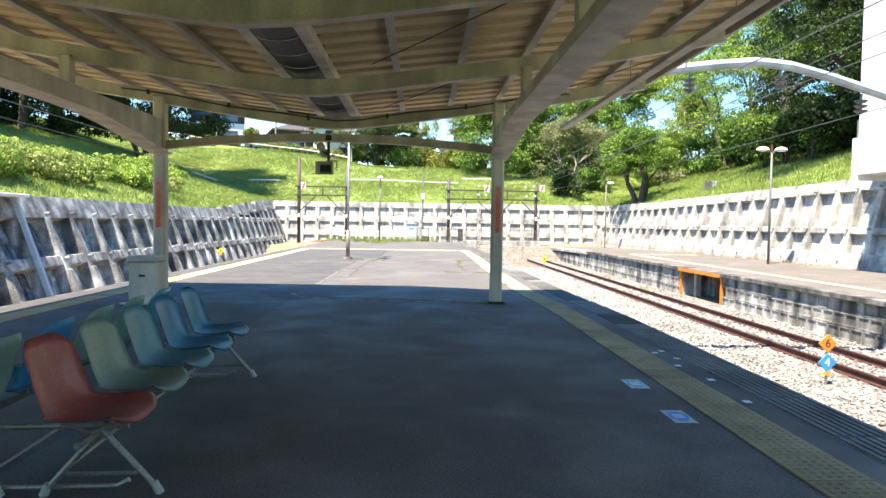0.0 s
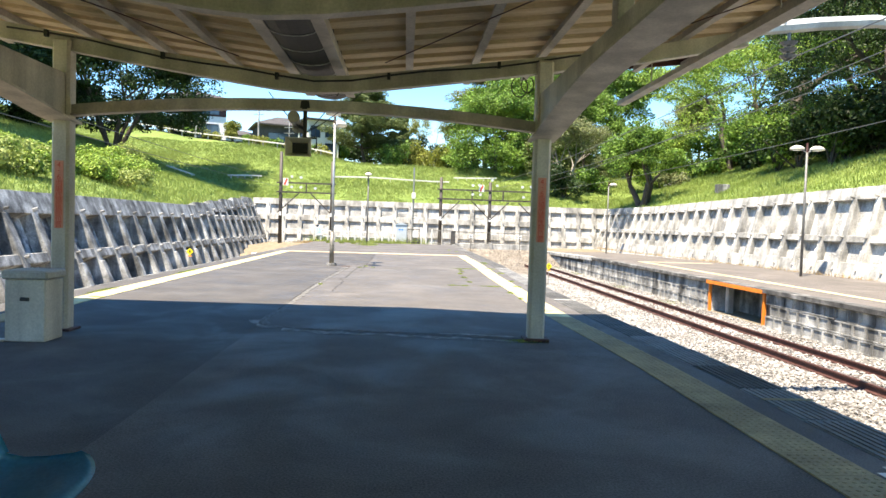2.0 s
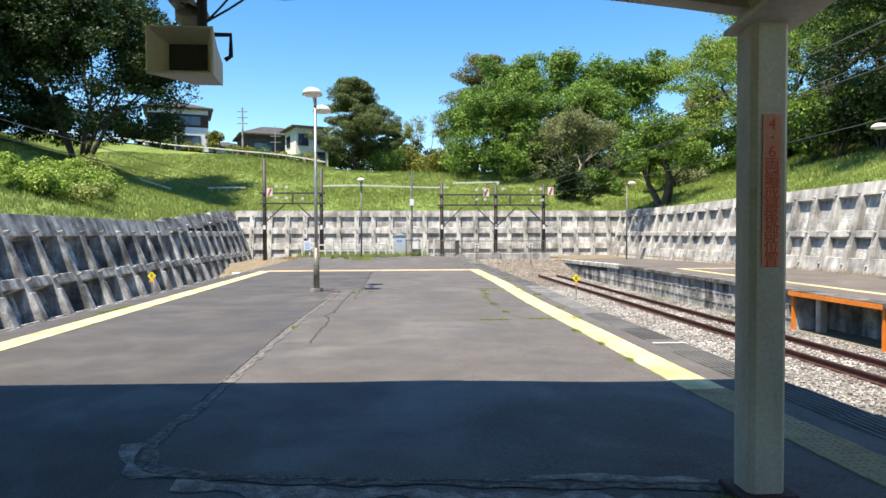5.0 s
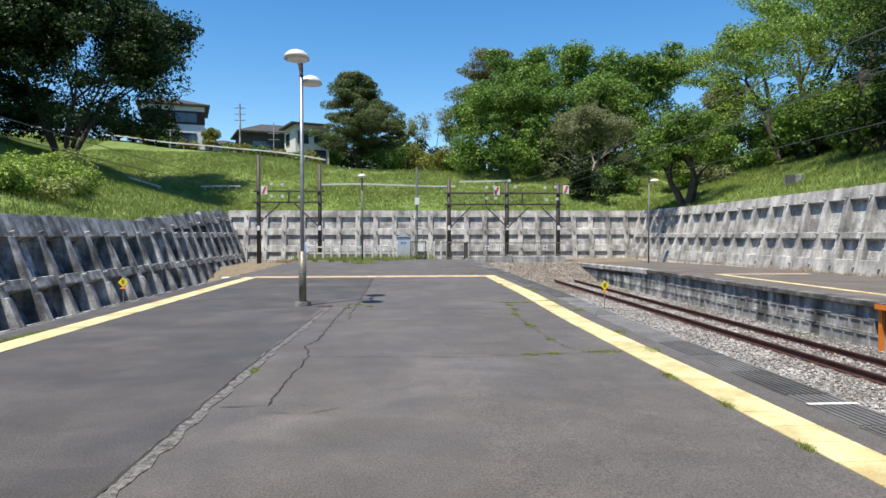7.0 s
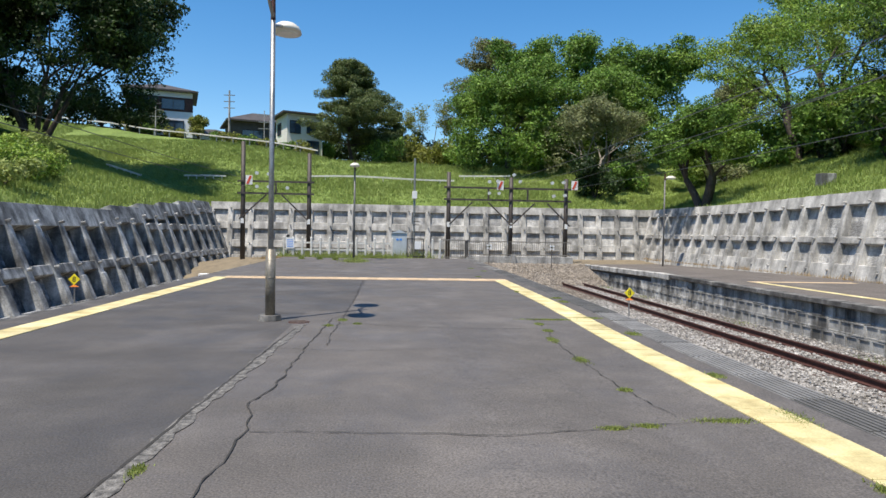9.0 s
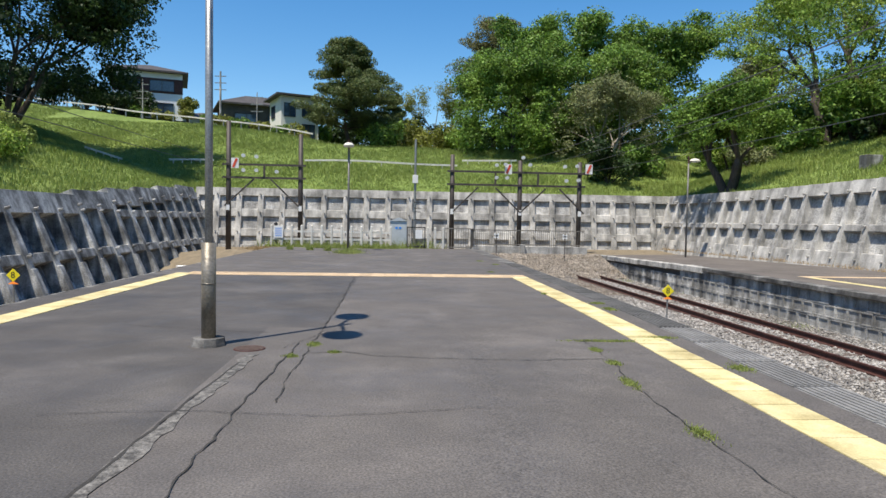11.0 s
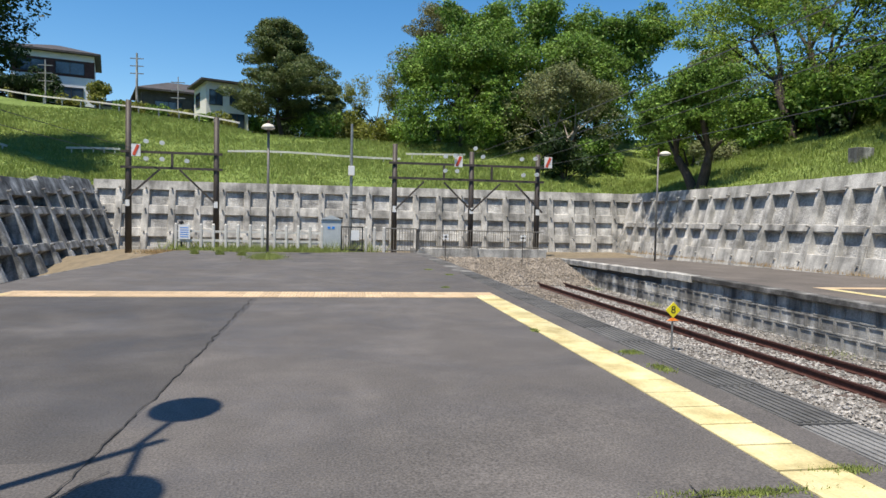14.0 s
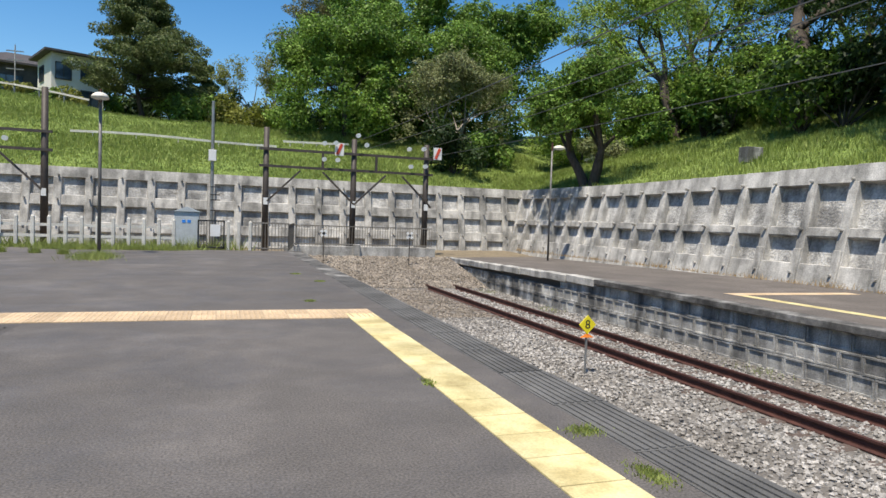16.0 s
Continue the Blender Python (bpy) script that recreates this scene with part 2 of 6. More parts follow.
M["leaf_yellow"] = leaf_mat("leaf_yellow", (0.17, 0.19, 0.03), (0.27, 0.28, 0.06))
M["leaf_pine"] = leaf_mat("leaf_pine", (0.08, 0.115, 0.035), (0.15, 0.18, 0.06))
M["leaf_grey"] = leaf_mat("leaf_grey", (0.15, 0.18, 0.07), (0.27, 0.28, 0.13), 0.5)
M["leaf_brown"] = leaf_mat("leaf_brown", (0.13, 0.135, 0.05), (0.23, 0.215, 0.09))
M["bark"] = mat("bark", [(0.045, 0.036, 0.028), (0.10, 0.08, 0.065)], 4, 0.95, 0.6, 20, stretch=(3, 3, 0.6))
M["insulator"] = mat("insulator", [(0.10, 0.10, 0.105), (0.18, 0.18, 0.185)], 4, 0.35, 0.05, 40)
M["grey_paint"] = mat("grey_paint", [(0.42, 0.43, 0.43), (0.56, 0.57, 0.565)], 2.5, 0.55, 0.1, 40, fine=0.08, streak=((3, 3, 0.6), 0.75))
M["twig"] = mat("twig", [(0.20, 0.175, 0.15), (0.32, 0.285, 0.24)], 4, 0.95, 0.3, 20)
M["plaster"] = mat("plaster", [(0.68, 0.66, 0.60), (0.78, 0.76, 0.70)], 1, 0.85, 0.1, 20, fine=0.06)
M["plaster_white"] = mat("plaster_white", [(0.74, 0.74, 0.74), (0.80, 0.80, 0.80)], 1, 0.8, 0.1, 20, fine=0.05)
M["roof_tile"] = mat("roof_tile", [(0.045, 0.040, 0.040), (0.085, 0.075, 0.072)], 1.5, 0.8, 0.3, 12, stretch=(1, 1, 1))
M["glass"] = mat("glass", [(0.03, 0.05, 0.08), (0.05, 0.08, 0.12)], 1, 0.08, 0, 10, spec=0.8)
M["dirt"] = mat("dirt", [(0.15, 0.12, 0.08), (0.25, 0.20, 0.13)], 2, 0.95, 0.6, 30)
M["road"] = mat("road", [(0.10, 0.10, 0.10), (0.14, 0.14, 0.135)], 1, 0.9, 0.2, 40)
M["cabinet"] = mat("cabinet", [(0.40, 0.44, 0.46), (0.50, 0.54, 0.56)], 3, 0.6, 0.1, 40)
M["disc"] = mat("disc", [(0.45, 0.48, 0.48), (0.60, 0.63, 0.62)], 3, 0.25, 0, 40)
M["pipe_blue"] = mat("pipe_blue", [(0.36, 0.42, 0.50), (0.48, 0.54, 0.60)], 3, 0.6, 0.1, 40)


# ---- mesh helpers ----
def mesh_of(name, bm, material, smooth=False):
    bmesh.ops.recalc_face_normals(bm, faces=bm.faces)
    me = bpy.data.meshes.new(name)
    bm.to_mesh(me)
    bm.free()
    if smooth:
        for p in me.polygons:
            p.use_smooth = True
    me.materials.append(material)
    return me


def part(name, bm, material, parent, label="", smooth=False):
    """Link a bmesh as one mesh object under a thing or a part."""
    ob = new(name, mesh_of(name, bm, material, smooth))
    ob.parent = parent
    if label:
        ob["label"] = label
    return ob


def piece(name, me, parent, m=None):
    ob = new(name, me)
    ob.parent = parent
    if m is not None:
        ob.matrix_basis = m
    return ob


def thing(name, label, category, at=(0, 0, 0), group="", kind=""):
    ob = new(name)
    ob.location = at
    return tagged(ob, label, category, group, kind)


def single(name, bm, material, label, category, kind="", group="", smooth=False):
    return tagged(new(name, mesh_of(name, bm, material, smooth)), label, category, group, kind)


def raw(name, verts, faces, material):
    me = bpy.data.meshes.new(name)
    me.from_pydata(verts, [], faces)
    me.materials.append(material)
    return me


def box(bm, x0, x1, y0, y1, z0, z1, bevel=0.0, m=None):
    r = bmesh.ops.create_cube(bm, size=1)
    vs = r["verts"]
    bmesh.ops.scale(bm, vec=(x1 - x0, y1 - y0, z1 - z0), verts=vs)
    bmesh.ops.translate(bm, vec=((x0 + x1) / 2, (y0 + y1) / 2, (z0 + z1) / 2), verts=vs)
    if bevel:
        es = list({e for v in vs for e in v.link_edges})
        vs = list({v for f in bmesh.ops.bevel(bm, geom=es, offset=bevel, segments=1, affect='EDGES')["faces"] for v in f.verts})
    if m is not None:
        bmesh.ops.transform(bm, matrix=m, verts=vs)
    return bm


def tube(bm, p0, p1, r0, r1=None, seg=10, caps=True):
    p0, p1 = Vector(p0), Vector(p1)
    d = p1 - p0
    r = bmesh.ops.create_cone(bm, cap_ends=caps, segments=seg, radius1=r0, radius2=r0 if r1 is None else r1, depth=d.length)
    m = Matrix.Translation((p0 + p1) / 2) @ d.to_track_quat('Z', 'Y').to_matrix().to_4x4()
    bmesh.ops.transform(bm, matrix=m, verts=r["verts"])
    return bm


def path_tube(bm, pts, r, seg=6):
    """One continuous round rod through the points."""
    pts = [Vector(p) for p in pts]
    rings = []
    ref = None
    for i, p in enumerate(pts):
        d = (pts[min(i + 1, len(pts) - 1)] - pts[max(i - 1, 0)]).normalized()
        if ref is None:
            ref = d.orthogonal().normalized()
        ref = (ref - d * ref.dot(d)).normalized()
        side = d.cross(ref)
        rings.append([bm.verts.new(p + (ref * math.cos(6.2832 * k / seg) + side * math.sin(6.2832 * k / seg)) * r) for k in range(seg)])
    for a, b in zip(rings, rings[1:]):
        for k in range(seg):
            bm.faces.new([a[k], a[(k + 1) % seg], b[(k + 1) % seg], b[k]])
    bm.faces.new(rings[0][::-1])
    bm.faces.new(rings[-1])
    return bm


def bar(bm, p0, p1, w, h, up=(0, 0, 1)):
    """A box of width w and height h along p0-p1."""
    p0, p1 = Vector(p0), Vector(p1)
    d = p1 - p0
    z = d.normalized()
    x = z.cross(Vector(up)).normalized()
    y = x.cross(z)
    m = Matrix((x, y, z)).transposed().to_4x4()
    m.translation = (p0 + p1) / 2
    box(bm, -w / 2, w / 2, -h / 2, h / 2, -d.length / 2, d.length / 2, 0, m)
    return bm


def sag(p0, p1, drop, n=14):
    p0, p1 = Vector(p0), Vector(p1)
    return [p0.lerp(p1, i / n) - Vector((0, 0, drop * 4 * (i / n) * (1 - i / n))) for i in range(n + 1)]


def text_mesh(name, body, size, material, parent, m, label=""):
    c = bpy.data.curves.new(name, 'FONT')
    c.body, c.size, c.align_x, c.align_y, c.extrude = body, size, 'CENTER', 'CENTER', 0.001
    tmp = new(name, c)
    me = bpy.data.meshes.new_from_object(tmp.evaluated_get(bpy.context.evaluated_depsgraph_get()))
    bpy.data.objects.remove(tmp)
    me.materials.clear()
    me.materials.append(material)
    ob = new(name, me)
    ob.parent = parent
    ob.matrix_basis = m
    if label:
        ob["label"] = label
    return ob


rng = np.random.default_rng(7)

# ---- ground ----
XL, XR, YB = -12.80, 19.25, 56.66        # top edges of the cutting
ZB = -1.42                              # track bed


def ease(a, b, v):
    k = min(1.0, max(0.0, (v - a) / (b - a)))
    return k * k * (3 - 2 * k)


def shear(X, y):
    return -0.053 * (y - 38) * min(1.0, max(0.0, (X - 12) / 5))


def top_left(y):
    return 2.12 + min(1.1, max(0.0, (y - 38) / 16 * 1.1)) - min(0.3, max(0.0, (6 - y) * 0.02))


def top_right(y):
    return 3.22 + max(0.0, (45 - y)) * 0.018


def rise(X, y):
    """Height of the ground; X is measured before the lean of the right-hand wall."""
    dl, dr, db = XL - X, X - XR, y - YB
    d = max(dl, dr, db)
    if d <= 0.05:
        return ZB - 0.02
    z = 0.0
    if dl > 0.05:
        z = max(z, top_left(min(y, YB)) - 0.08 + 0.30 * dl)
    if dr > 0.05:
        z = max(z, top_right(min(y, YB)) - 0.08 + 0.36 * dr)
    if db > 0.05:
        f = min(1.0, max(0.0, (X - XL) / (XR - XL)))
        z = max(z, 3.12 + (0.30 + 0.02 * (1 - f)) * db)
    lim = 8.6 + max(0.0, -X - 6) * 0.14 + max(0.0, X - 10) * 0.05 - 0.9 * ease(-14, -2, X) * (1 - ease(8, 20, X))
    if z > lim:
        z = lim + (z - lim) * 0.10
    n = noise.noise(Vector((X * 0.13, y * 0.13, 0.3)))
    return z + 0.35 * n * min(1.0, d / 3)


def grid_axis(marks, step, lo, hi, far):
    a = sorted(set([round(v, 3) for v in np.arange(lo, hi + 0.01, step)] + marks))
    g = step
    while a[-1] < far:
        g *= 1.35
        a.append(a[-1] + g)
    g = step
    while a[0] > -far:
        g *= 1.35
        a.insert(0, a[0] - g)
    return a


gx = grid_axis([XL + 0.04, XL - 0.1, XR - 0.04, XR + 0.1], 1.1, -50, 50, 900)
gy = grid_axis([YB - 0.04, YB + 0.1], 1.1, -14, 100, 900)
gverts = [(X + shear(X, y), y, rise(X, y)) for y in gy for X in gx]
nx = len(gx)
gfaces = [(j * nx + i, j * nx + i + 1, (j + 1) * nx + i + 1, (j + 1) * nx + i) for j in range(len(gy) - 1) for i in range(nx - 1)]
ground = new("ground", raw("ground", gverts, gfaces, M["grass_ground"]))
for p in ground.data.polygons:
    p.use_smooth = True
tagged(ground, "grassy hillside round a railway cutting", "ground", kind="structure")


def ground_z(x, y):
    X = x
    for _ in range(3):
        X = x - shear(X, y)
    return rise(X, y)

# ---- platforms ----
PX0, PX1, PY0, PY1 = -5.85, 4.04, -18.0, 45.6
def pz(x, y):
    """The platform falls a little towards its edge along the middle."""
    return -0.065 * ease(6, 11, y) * (1 - ease(18, 24, y)) * ease(0.3, 2.8, x) + 0.004 * noise.noise(Vector((x * 0.6, y * 0.6, 2)))


platform_1 = thing("platform_1", "worn grey asphalt station platform with cracks and patches", "platform", kind="structure")
px_ = list(np.linspace(PX0 + 0.12, PX1 - 0.46, 22))
px_[10] = -1.55
py_ = list(np.linspace(PY0, PY1, 120))
sv = [(float(x), float(y), pz(x, y)) for y in py_ for x in px_]
sf = [(j * 22 + i, j * 22 + i + 1, (j + 1) * 22 + i + 1, (j + 1) * 22 + i) for j in range(119) for i in range(21)]
surf = new("surface", raw("surface", sv, sf, M["asphalt"]))
for p in surf.data.polygons:
    p.use_smooth = True
surf.parent = platform_1
surf.data.materials.append(M["asphalt_new"])
for p in surf.data.polygons:
    p.material_index = 1 if (p.center.x < -1.55 and p.center.y < 22) or (p.center.x < -1.0 and 22 <= p.center.y < 29.4) else 0
surf["label"] = "dark grey worn asphalt"
bm = bmesh.new()
box(bm, PX0 + 0.12, PX1 - 0.06, PY0, PY1, -1.3, -0.13)
box(bm, PX0, PX0 + 0.12, PY0, PY1, -1.3, -0.004, 0.01)
part("edge_wall", bm, M["coping"], platform_1, "grey concrete platform edge")
bm = bmesh.new()
box(bm, PX1 - 0.46, PX1, 35.0, PY1, -0.3, 0.002)
box(bm, PX0 + 0.12, PX1 - 0.46, PY1 - 0.02, PY1, -0.3, 0.002)
part("end_edge", bm, M["coping"], platform_1)

# ribbed slabs along the edge
bm = bmesh.new()
box(bm, 0, 0.46, 0.006, 0.994, -0.14, 0.002)
for i in range(7):
    x = 0.02 + i * 0.062
    box(bm, x, x + 0.034, 0.02, 0.98, 0.002, 0.012)
slab_me = mesh_of("edge_slab", bm, M["slab"])
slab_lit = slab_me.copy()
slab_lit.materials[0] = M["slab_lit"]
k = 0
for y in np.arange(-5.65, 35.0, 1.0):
    # stretches that get slab_lit, so sunlight is painted along the edge
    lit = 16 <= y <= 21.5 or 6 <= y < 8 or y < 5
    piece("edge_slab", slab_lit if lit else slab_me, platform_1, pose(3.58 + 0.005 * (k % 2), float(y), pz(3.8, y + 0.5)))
    k += 1

# yellow guidance tiles
strip_right = thing("tactile_strip", "yellow raised tactile tiles along the platform edge", "tactile paving", kind="structure")
strip_left = thing("tactile_strip", "yellow painted tactile tiles along the far platform edge", "tactile paving", kind="structure")
strip_end = thing("tactile_strip", "tan tactile tiles across the platform end", "tactile paving", kind="structure")
bm = bmesh.new()
box(bm, 0.0, 0.398, 0.007, 0.393, -0.02, 0.012, 0.004)
flat_me = mesh_of("tile", bm, M["yellow"])
bm = bmesh.new()
box(bm, 0.0, 0.398, 0.003, 0.397, -0.02, 0.010)
for i in range(6):
    for j in range(6):
        tube(bm, (0.05 + i * 0.06, 0.05 + j * 0.06, 0.010), (0.05 + i * 0.06, 0.05 + j * 0.06, 0.0155), 0.016, 0.010, 6)
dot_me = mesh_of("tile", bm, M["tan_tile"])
bm = bmesh.new()
box(bm, 0.004, 0.296, 0.003, 0.397, -0.01, 0.010)
for i in range(4):
    for j in range(6):
        tube(bm, (0.05 + i * 0.066, 0.05 + j * 0.06, 0.010), (0.05 + i * 0.066, 0.05 + j * 0.06, 0.016), 0.018, 0.012, 6)
bar_me = mesh_of("tile", bm, M["brick_tile"])
for i in range(99):
    y = -9.6 + 0.4 * i
    # dotted tan tiles paint the canopy's shade; flat yellow ones lie beyond it
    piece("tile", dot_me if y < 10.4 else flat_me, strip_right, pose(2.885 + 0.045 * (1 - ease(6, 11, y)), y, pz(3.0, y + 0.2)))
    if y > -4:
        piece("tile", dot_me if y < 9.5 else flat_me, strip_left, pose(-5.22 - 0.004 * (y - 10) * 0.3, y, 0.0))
for i in range(28):
    piece("tile", bar_me, strip_end, pose(-5.0 + 0.296 * i, 29.62, 0.0))
    piece("tile", bar_me, strip_end, pose(-5.0 + 0.296 * i, 30.02, 0.0))

# opposite platform
QX, QZ = 11.50, -0.22
platform_2 = thing("platform_2", "opposite asphalt platform with a concrete block face", "platform", kind="structure")
bm = bmesh.new()
qv = [(QX + 0.1, -10, QZ), (20.4, -10, QZ), (18.5, 37.4, QZ), (QX + 0.1, 37.4, QZ), (17.9, 52.2, -0.42), (QX + 0.1, 52.2, -0.46)]
top = [bm.verts.new(v) for v in qv]
low = [bm.verts.new((v[0], v[1], -1.5)) for v in qv]
bm.faces.new([top[0], top[1], top[2], top[3]])
bm.faces.new([top[3], top[2], top[4], top[5]])
for a, b in ((0, 1), (1, 2), (2, 4), (4, 5), (5, 3)):
    bm.faces.new([top[a], top[b], low[b], low[a]])
OY0, OY1 = 18.97, 22.45                     # the gap under the platform
for ya, yb in ((-10, OY0), (OY1, 37.4)):
    bm.faces.new([bm.verts.new(p) for p in ((QX + 0.1, ya, QZ), (QX + 0.1, yb, QZ), (QX + 0.1, yb, -1.5), (QX + 0.1, ya, -1.5))])
bmesh.ops.remove_doubles(bm, verts=bm.verts, dist=0.001)
part("surface", bm, M["asphalt_old"], platform_2, "brown-grey old asphalt")
bm = bmesh.new()
box(bm, QX - 0.10, QX + 0.32, -10, 37.4, QZ - 0.125, QZ + 0.012, 0.012)
part("coping", bm, M["coping"], platform_2, "dark weathered concrete coping")
bm = bmesh.new()
for i in range(9):
    y0 = 37.42 + i * 1.64
    z = QZ - 0.26 * (i + 0.5) / 9
    box(bm, QX - 0.08, QX + 0.30, y0, y0 + 1.61, z - 0.20, z + 0.03, 0.02)
part("end_coping", bm, M["conc"], platform_2, "broken weathered concrete coping at the sloping end")
BW, BH = 0.46, 0.349
def block_boxes(b, m=None):
    """A block with a raised rim round its sunk face."""
    box(b, -0.03, 0.05, 0.003, BW - 0.003, 0.003, BH - 0.003, 0.0, m)
    for y0, y1, z0, z1 in ((0.004, BW - 0.004, 0.004, 0.05), (0.004, BW - 0.004, BH - 0.05, BH - 0.004), (0.004, 0.05, 0.05, BH - 0.05), (BW - 0.05, BW - 0.004, 0.05, BH - 0.05)):
        box(b, -0.055, -0.029, y0, y1, z0, z1, 0.006, m)


bm = bmesh.new()
block_boxes(bm)
block_me = mesh_of("block", bm, M["block"])
far_blocks = bmesh.new()
for r in range(3):
    for i in range(94):
        y = 8.66 + BW * i + (BW / 2 if r % 2 else 0)
        if OY0 - BW + 0.02 < y < OY1 - 0.02 or y > 51.6:
            continue
        if -1.38 + BH * (r + 1) > QZ - 0.12 - max(0.0, (y - 37.4) / 14.8 * 0.24) + 0.04:
            continue
        m = pose(QX + 0.045 + rng.uniform(-0.008, 0.008), y, -1.38 + BH * r)
        if y < 38:
            piece("block", block_me, platform_2, m)
        else:
            block_boxes(far_blocks, m)
ob = part("blocks", far_blocks, M["block"], platform_2, "small weathered concrete blocks")
# concrete recess with an orange frame
recess = thing("platform_recess", "recess under the opposite platform with an orange painted frame", "refuge", kind="structure")
bm = bmesh.new()
box(bm, QX - 0.02, QX + 0.06, OY0 - 0.11, OY0, -1.42, QZ - 0.12)
box(bm, QX - 0.02, QX + 0.06, OY1, OY1 + 0.11, -1.42, QZ - 0.12)
box(bm, QX - 0.115, QX - 0.10, OY0 - 0.12, OY1 + 0.12, QZ - 0.15, QZ - 0.03)
part("frame", bm, M["orange"], recess, "orange painted edge frame")
bm = bmesh.new()
box(bm, QX + 1.1, QX + 1.3, OY0 - 0.1, OY1 + 0.1, -1.45, QZ - 0.02)
part("back_wall", bm, M["conc_dark"], recess, "dark stained hollow")
for y0, y1 in ((OY0 - 0.12, OY0), (OY1, OY1 + 0.12)):
    bm = bmesh.new()
    box(bm, QX + 0.065, QX + 1.1, y0, y1, -1.45, QZ - 0.03)
    part("side_wall", bm, M["conc_dark"], recess)
bm = bmesh.new()
box(bm, QX + 0.06, QX + 1.1, OY0, OY1, -1.46, -1.362)
part("floor", bm, M["dirt"], recess, "earth floor with debris")
for y0, x0 in ((OY1 - 0.75, 0.3), (OY0 + 0.9, 0.9)):
    bm = bmesh.new()
    box(bm, QX + x0, QX + x0 + 0.2, y0, y0 + 0.22, -1.362, QZ - 0.03, 0.012)
    part("post", bm, M["conc"], recess, "concrete post")
strip_far = thing("tactile_strip", "faded yellow line on the opposite platform", "tactile paving", kind="structure")
bm = bmesh.new()
box(bm, 12.95, 13.25, -10, 33.5, QZ + 0.001, QZ + 0.006)
part("line", bm, M["yellow"], strip_far)
bm = bmesh.new()
box(bm, 13.25, 17.0, 33.6, 34.0, QZ + 0.001, QZ + 0.007)
box(bm, 12.95, 13.25, 33.5, 34.0, QZ + 0.001, QZ + 0.007)
part("end_tiles", bm, M["brick_tile"], strip_far)

# ---- track ----
ballast = thing("ballast_bed", "grey crushed stone track bed", "ballast", kind="stuff")
bm = bmesh.new()
box(bm, PX1 - 0.1, QX + 0.1, -14, 55.5, -1.7, -1.37)
part("bed", bm, M["ballast"], ballast)


def stones(n, x0, x1, y0, y1, z, smin, smax, seed):
    """Crushed stones: jittered eight-sided lumps in one mesh."""
    r = np.random.default_rng(seed)
    base = np.array([(1, 0, 0), (-1, 0, 0), (0, 1, 0), (0, -1, 0), (0, 0, 1), (0, 0, -1)], float)
    tri = np.array([(0, 2, 4), (2, 1, 4), (1, 3, 4), (3, 0, 4), (2, 0, 5), (1, 2, 5), (3, 1, 5), (0, 3, 5)])
    s = r.uniform(smin, smax, (n, 1, 1)) * r.uniform(0.6, 1.3, (n, 6, 1))
    v = base[None] * s
    a = r.uniform(0, 6.28, n)
    b = r.uniform(-0.7, 0.7, n)
    ca, sa, cb, sb = np.cos(a), np.sin(a), np.cos(b), np.sin(b)
    x = v[:, :, 0] * cb[:, None] + v[:, :, 2] * sb[:, None]
    zz = -v[:, :, 0] * sb[:, None] + v[:, :, 2] * cb[:, None]
    y = v[:, :, 1]
    px = r.uniform(x0, x1, n)
    py = r.uniform(y0, y1, n)
    X = x * ca[:, None] - y * sa[:, None] + px[:, None]
    Y = x * sa[:, None] + y * ca[:, None] + py[:, None]
    Z = zz * 0.8 + z + r.uniform(-0.01, 0.03, (n, 1))
    verts = np.stack([X, Y, Z], -1).reshape(-1, 3)
    faces = (tri[None] + 6 * np.arange(n)[:, None, None]).reshape(-1, 3)
    return verts.tolist(), faces.tolist()


for k, (n, x0, x1, y0, y1) in enumerate(((40000, 3.95, 8.8, 5, 38), (11000, 4.0, 8.7, 38, 51), (8500, 9.02, 10.0, 8, 48), (6000, 10.14, 11.45, 8, 48))):
    v, f = stones(n, x0, x1, y0, y1, -1.37, 0.022, 0.052, k + 3)
    ob = new("stones", raw("stones", v, f, M["stone_brown" if y0 >= 36 else "stone"]))
    ob.parent = ballast
v, f = stones(9000, 4.0, 11.4, 45.2, 49.9, 0.0, 0.035, 0.075, 31)
v = [(p[0], p[1], p[2] - 1.35 + (p[1] - 45.0) * 0.192) for p in v]
ob = new("stones", raw("stones", v, f, M["stone_brown"]))
ob.parent = ballast
track = thing("railway_track", "single rusty railway track on crushed stone", "railway track", kind="structure")


def rail_bm(x, y0, y1):
    b = bmesh.new()
    prof = [(-0.064, 0), (0.064, 0), (0.064, 0.012), (0.012, 0.03), (0.010, 0.115), (0.033, 0.125), (0.033, 0.155), (-0.033, 0.155), (-0.033, 0.125), (-0.010, 0.115), (-0.012, 0.03), (-0.064, 0.012)]
    a = [b.verts.new((x + p, y0, -1.355 + q)) for p, q in prof]
    c = [b.verts.new((x + p, y1, -1.355 + q)) for p, q in prof]
    for i in range(len(prof)):
        j = (i + 1) % len(prof)
        b.faces.new([a[i], a[j], c[j], c[i]])
    b.faces.new(a)
    b.faces.new(c[::-1])
    return b


part("rail", rail_bm(8.95, -12, 48.3), M["rail"], track, "rusty red-brown steel rail")
part("rail", rail_bm(10.08, -12, 48.3), M["rail"], track, "rusty red-brown steel rail")
bm = bmesh.new()
box(bm, -1.05, 1.05, -0.11, 0.11, -0.10, 0.0, 0.012)
sl_me = mesh_of("sleeper", bm, M["sleeper"])
for i in range(86):
    piece("sleeper", sl_me, track, pose(9.52, 0.3 + 0.56 * i, -1.352))


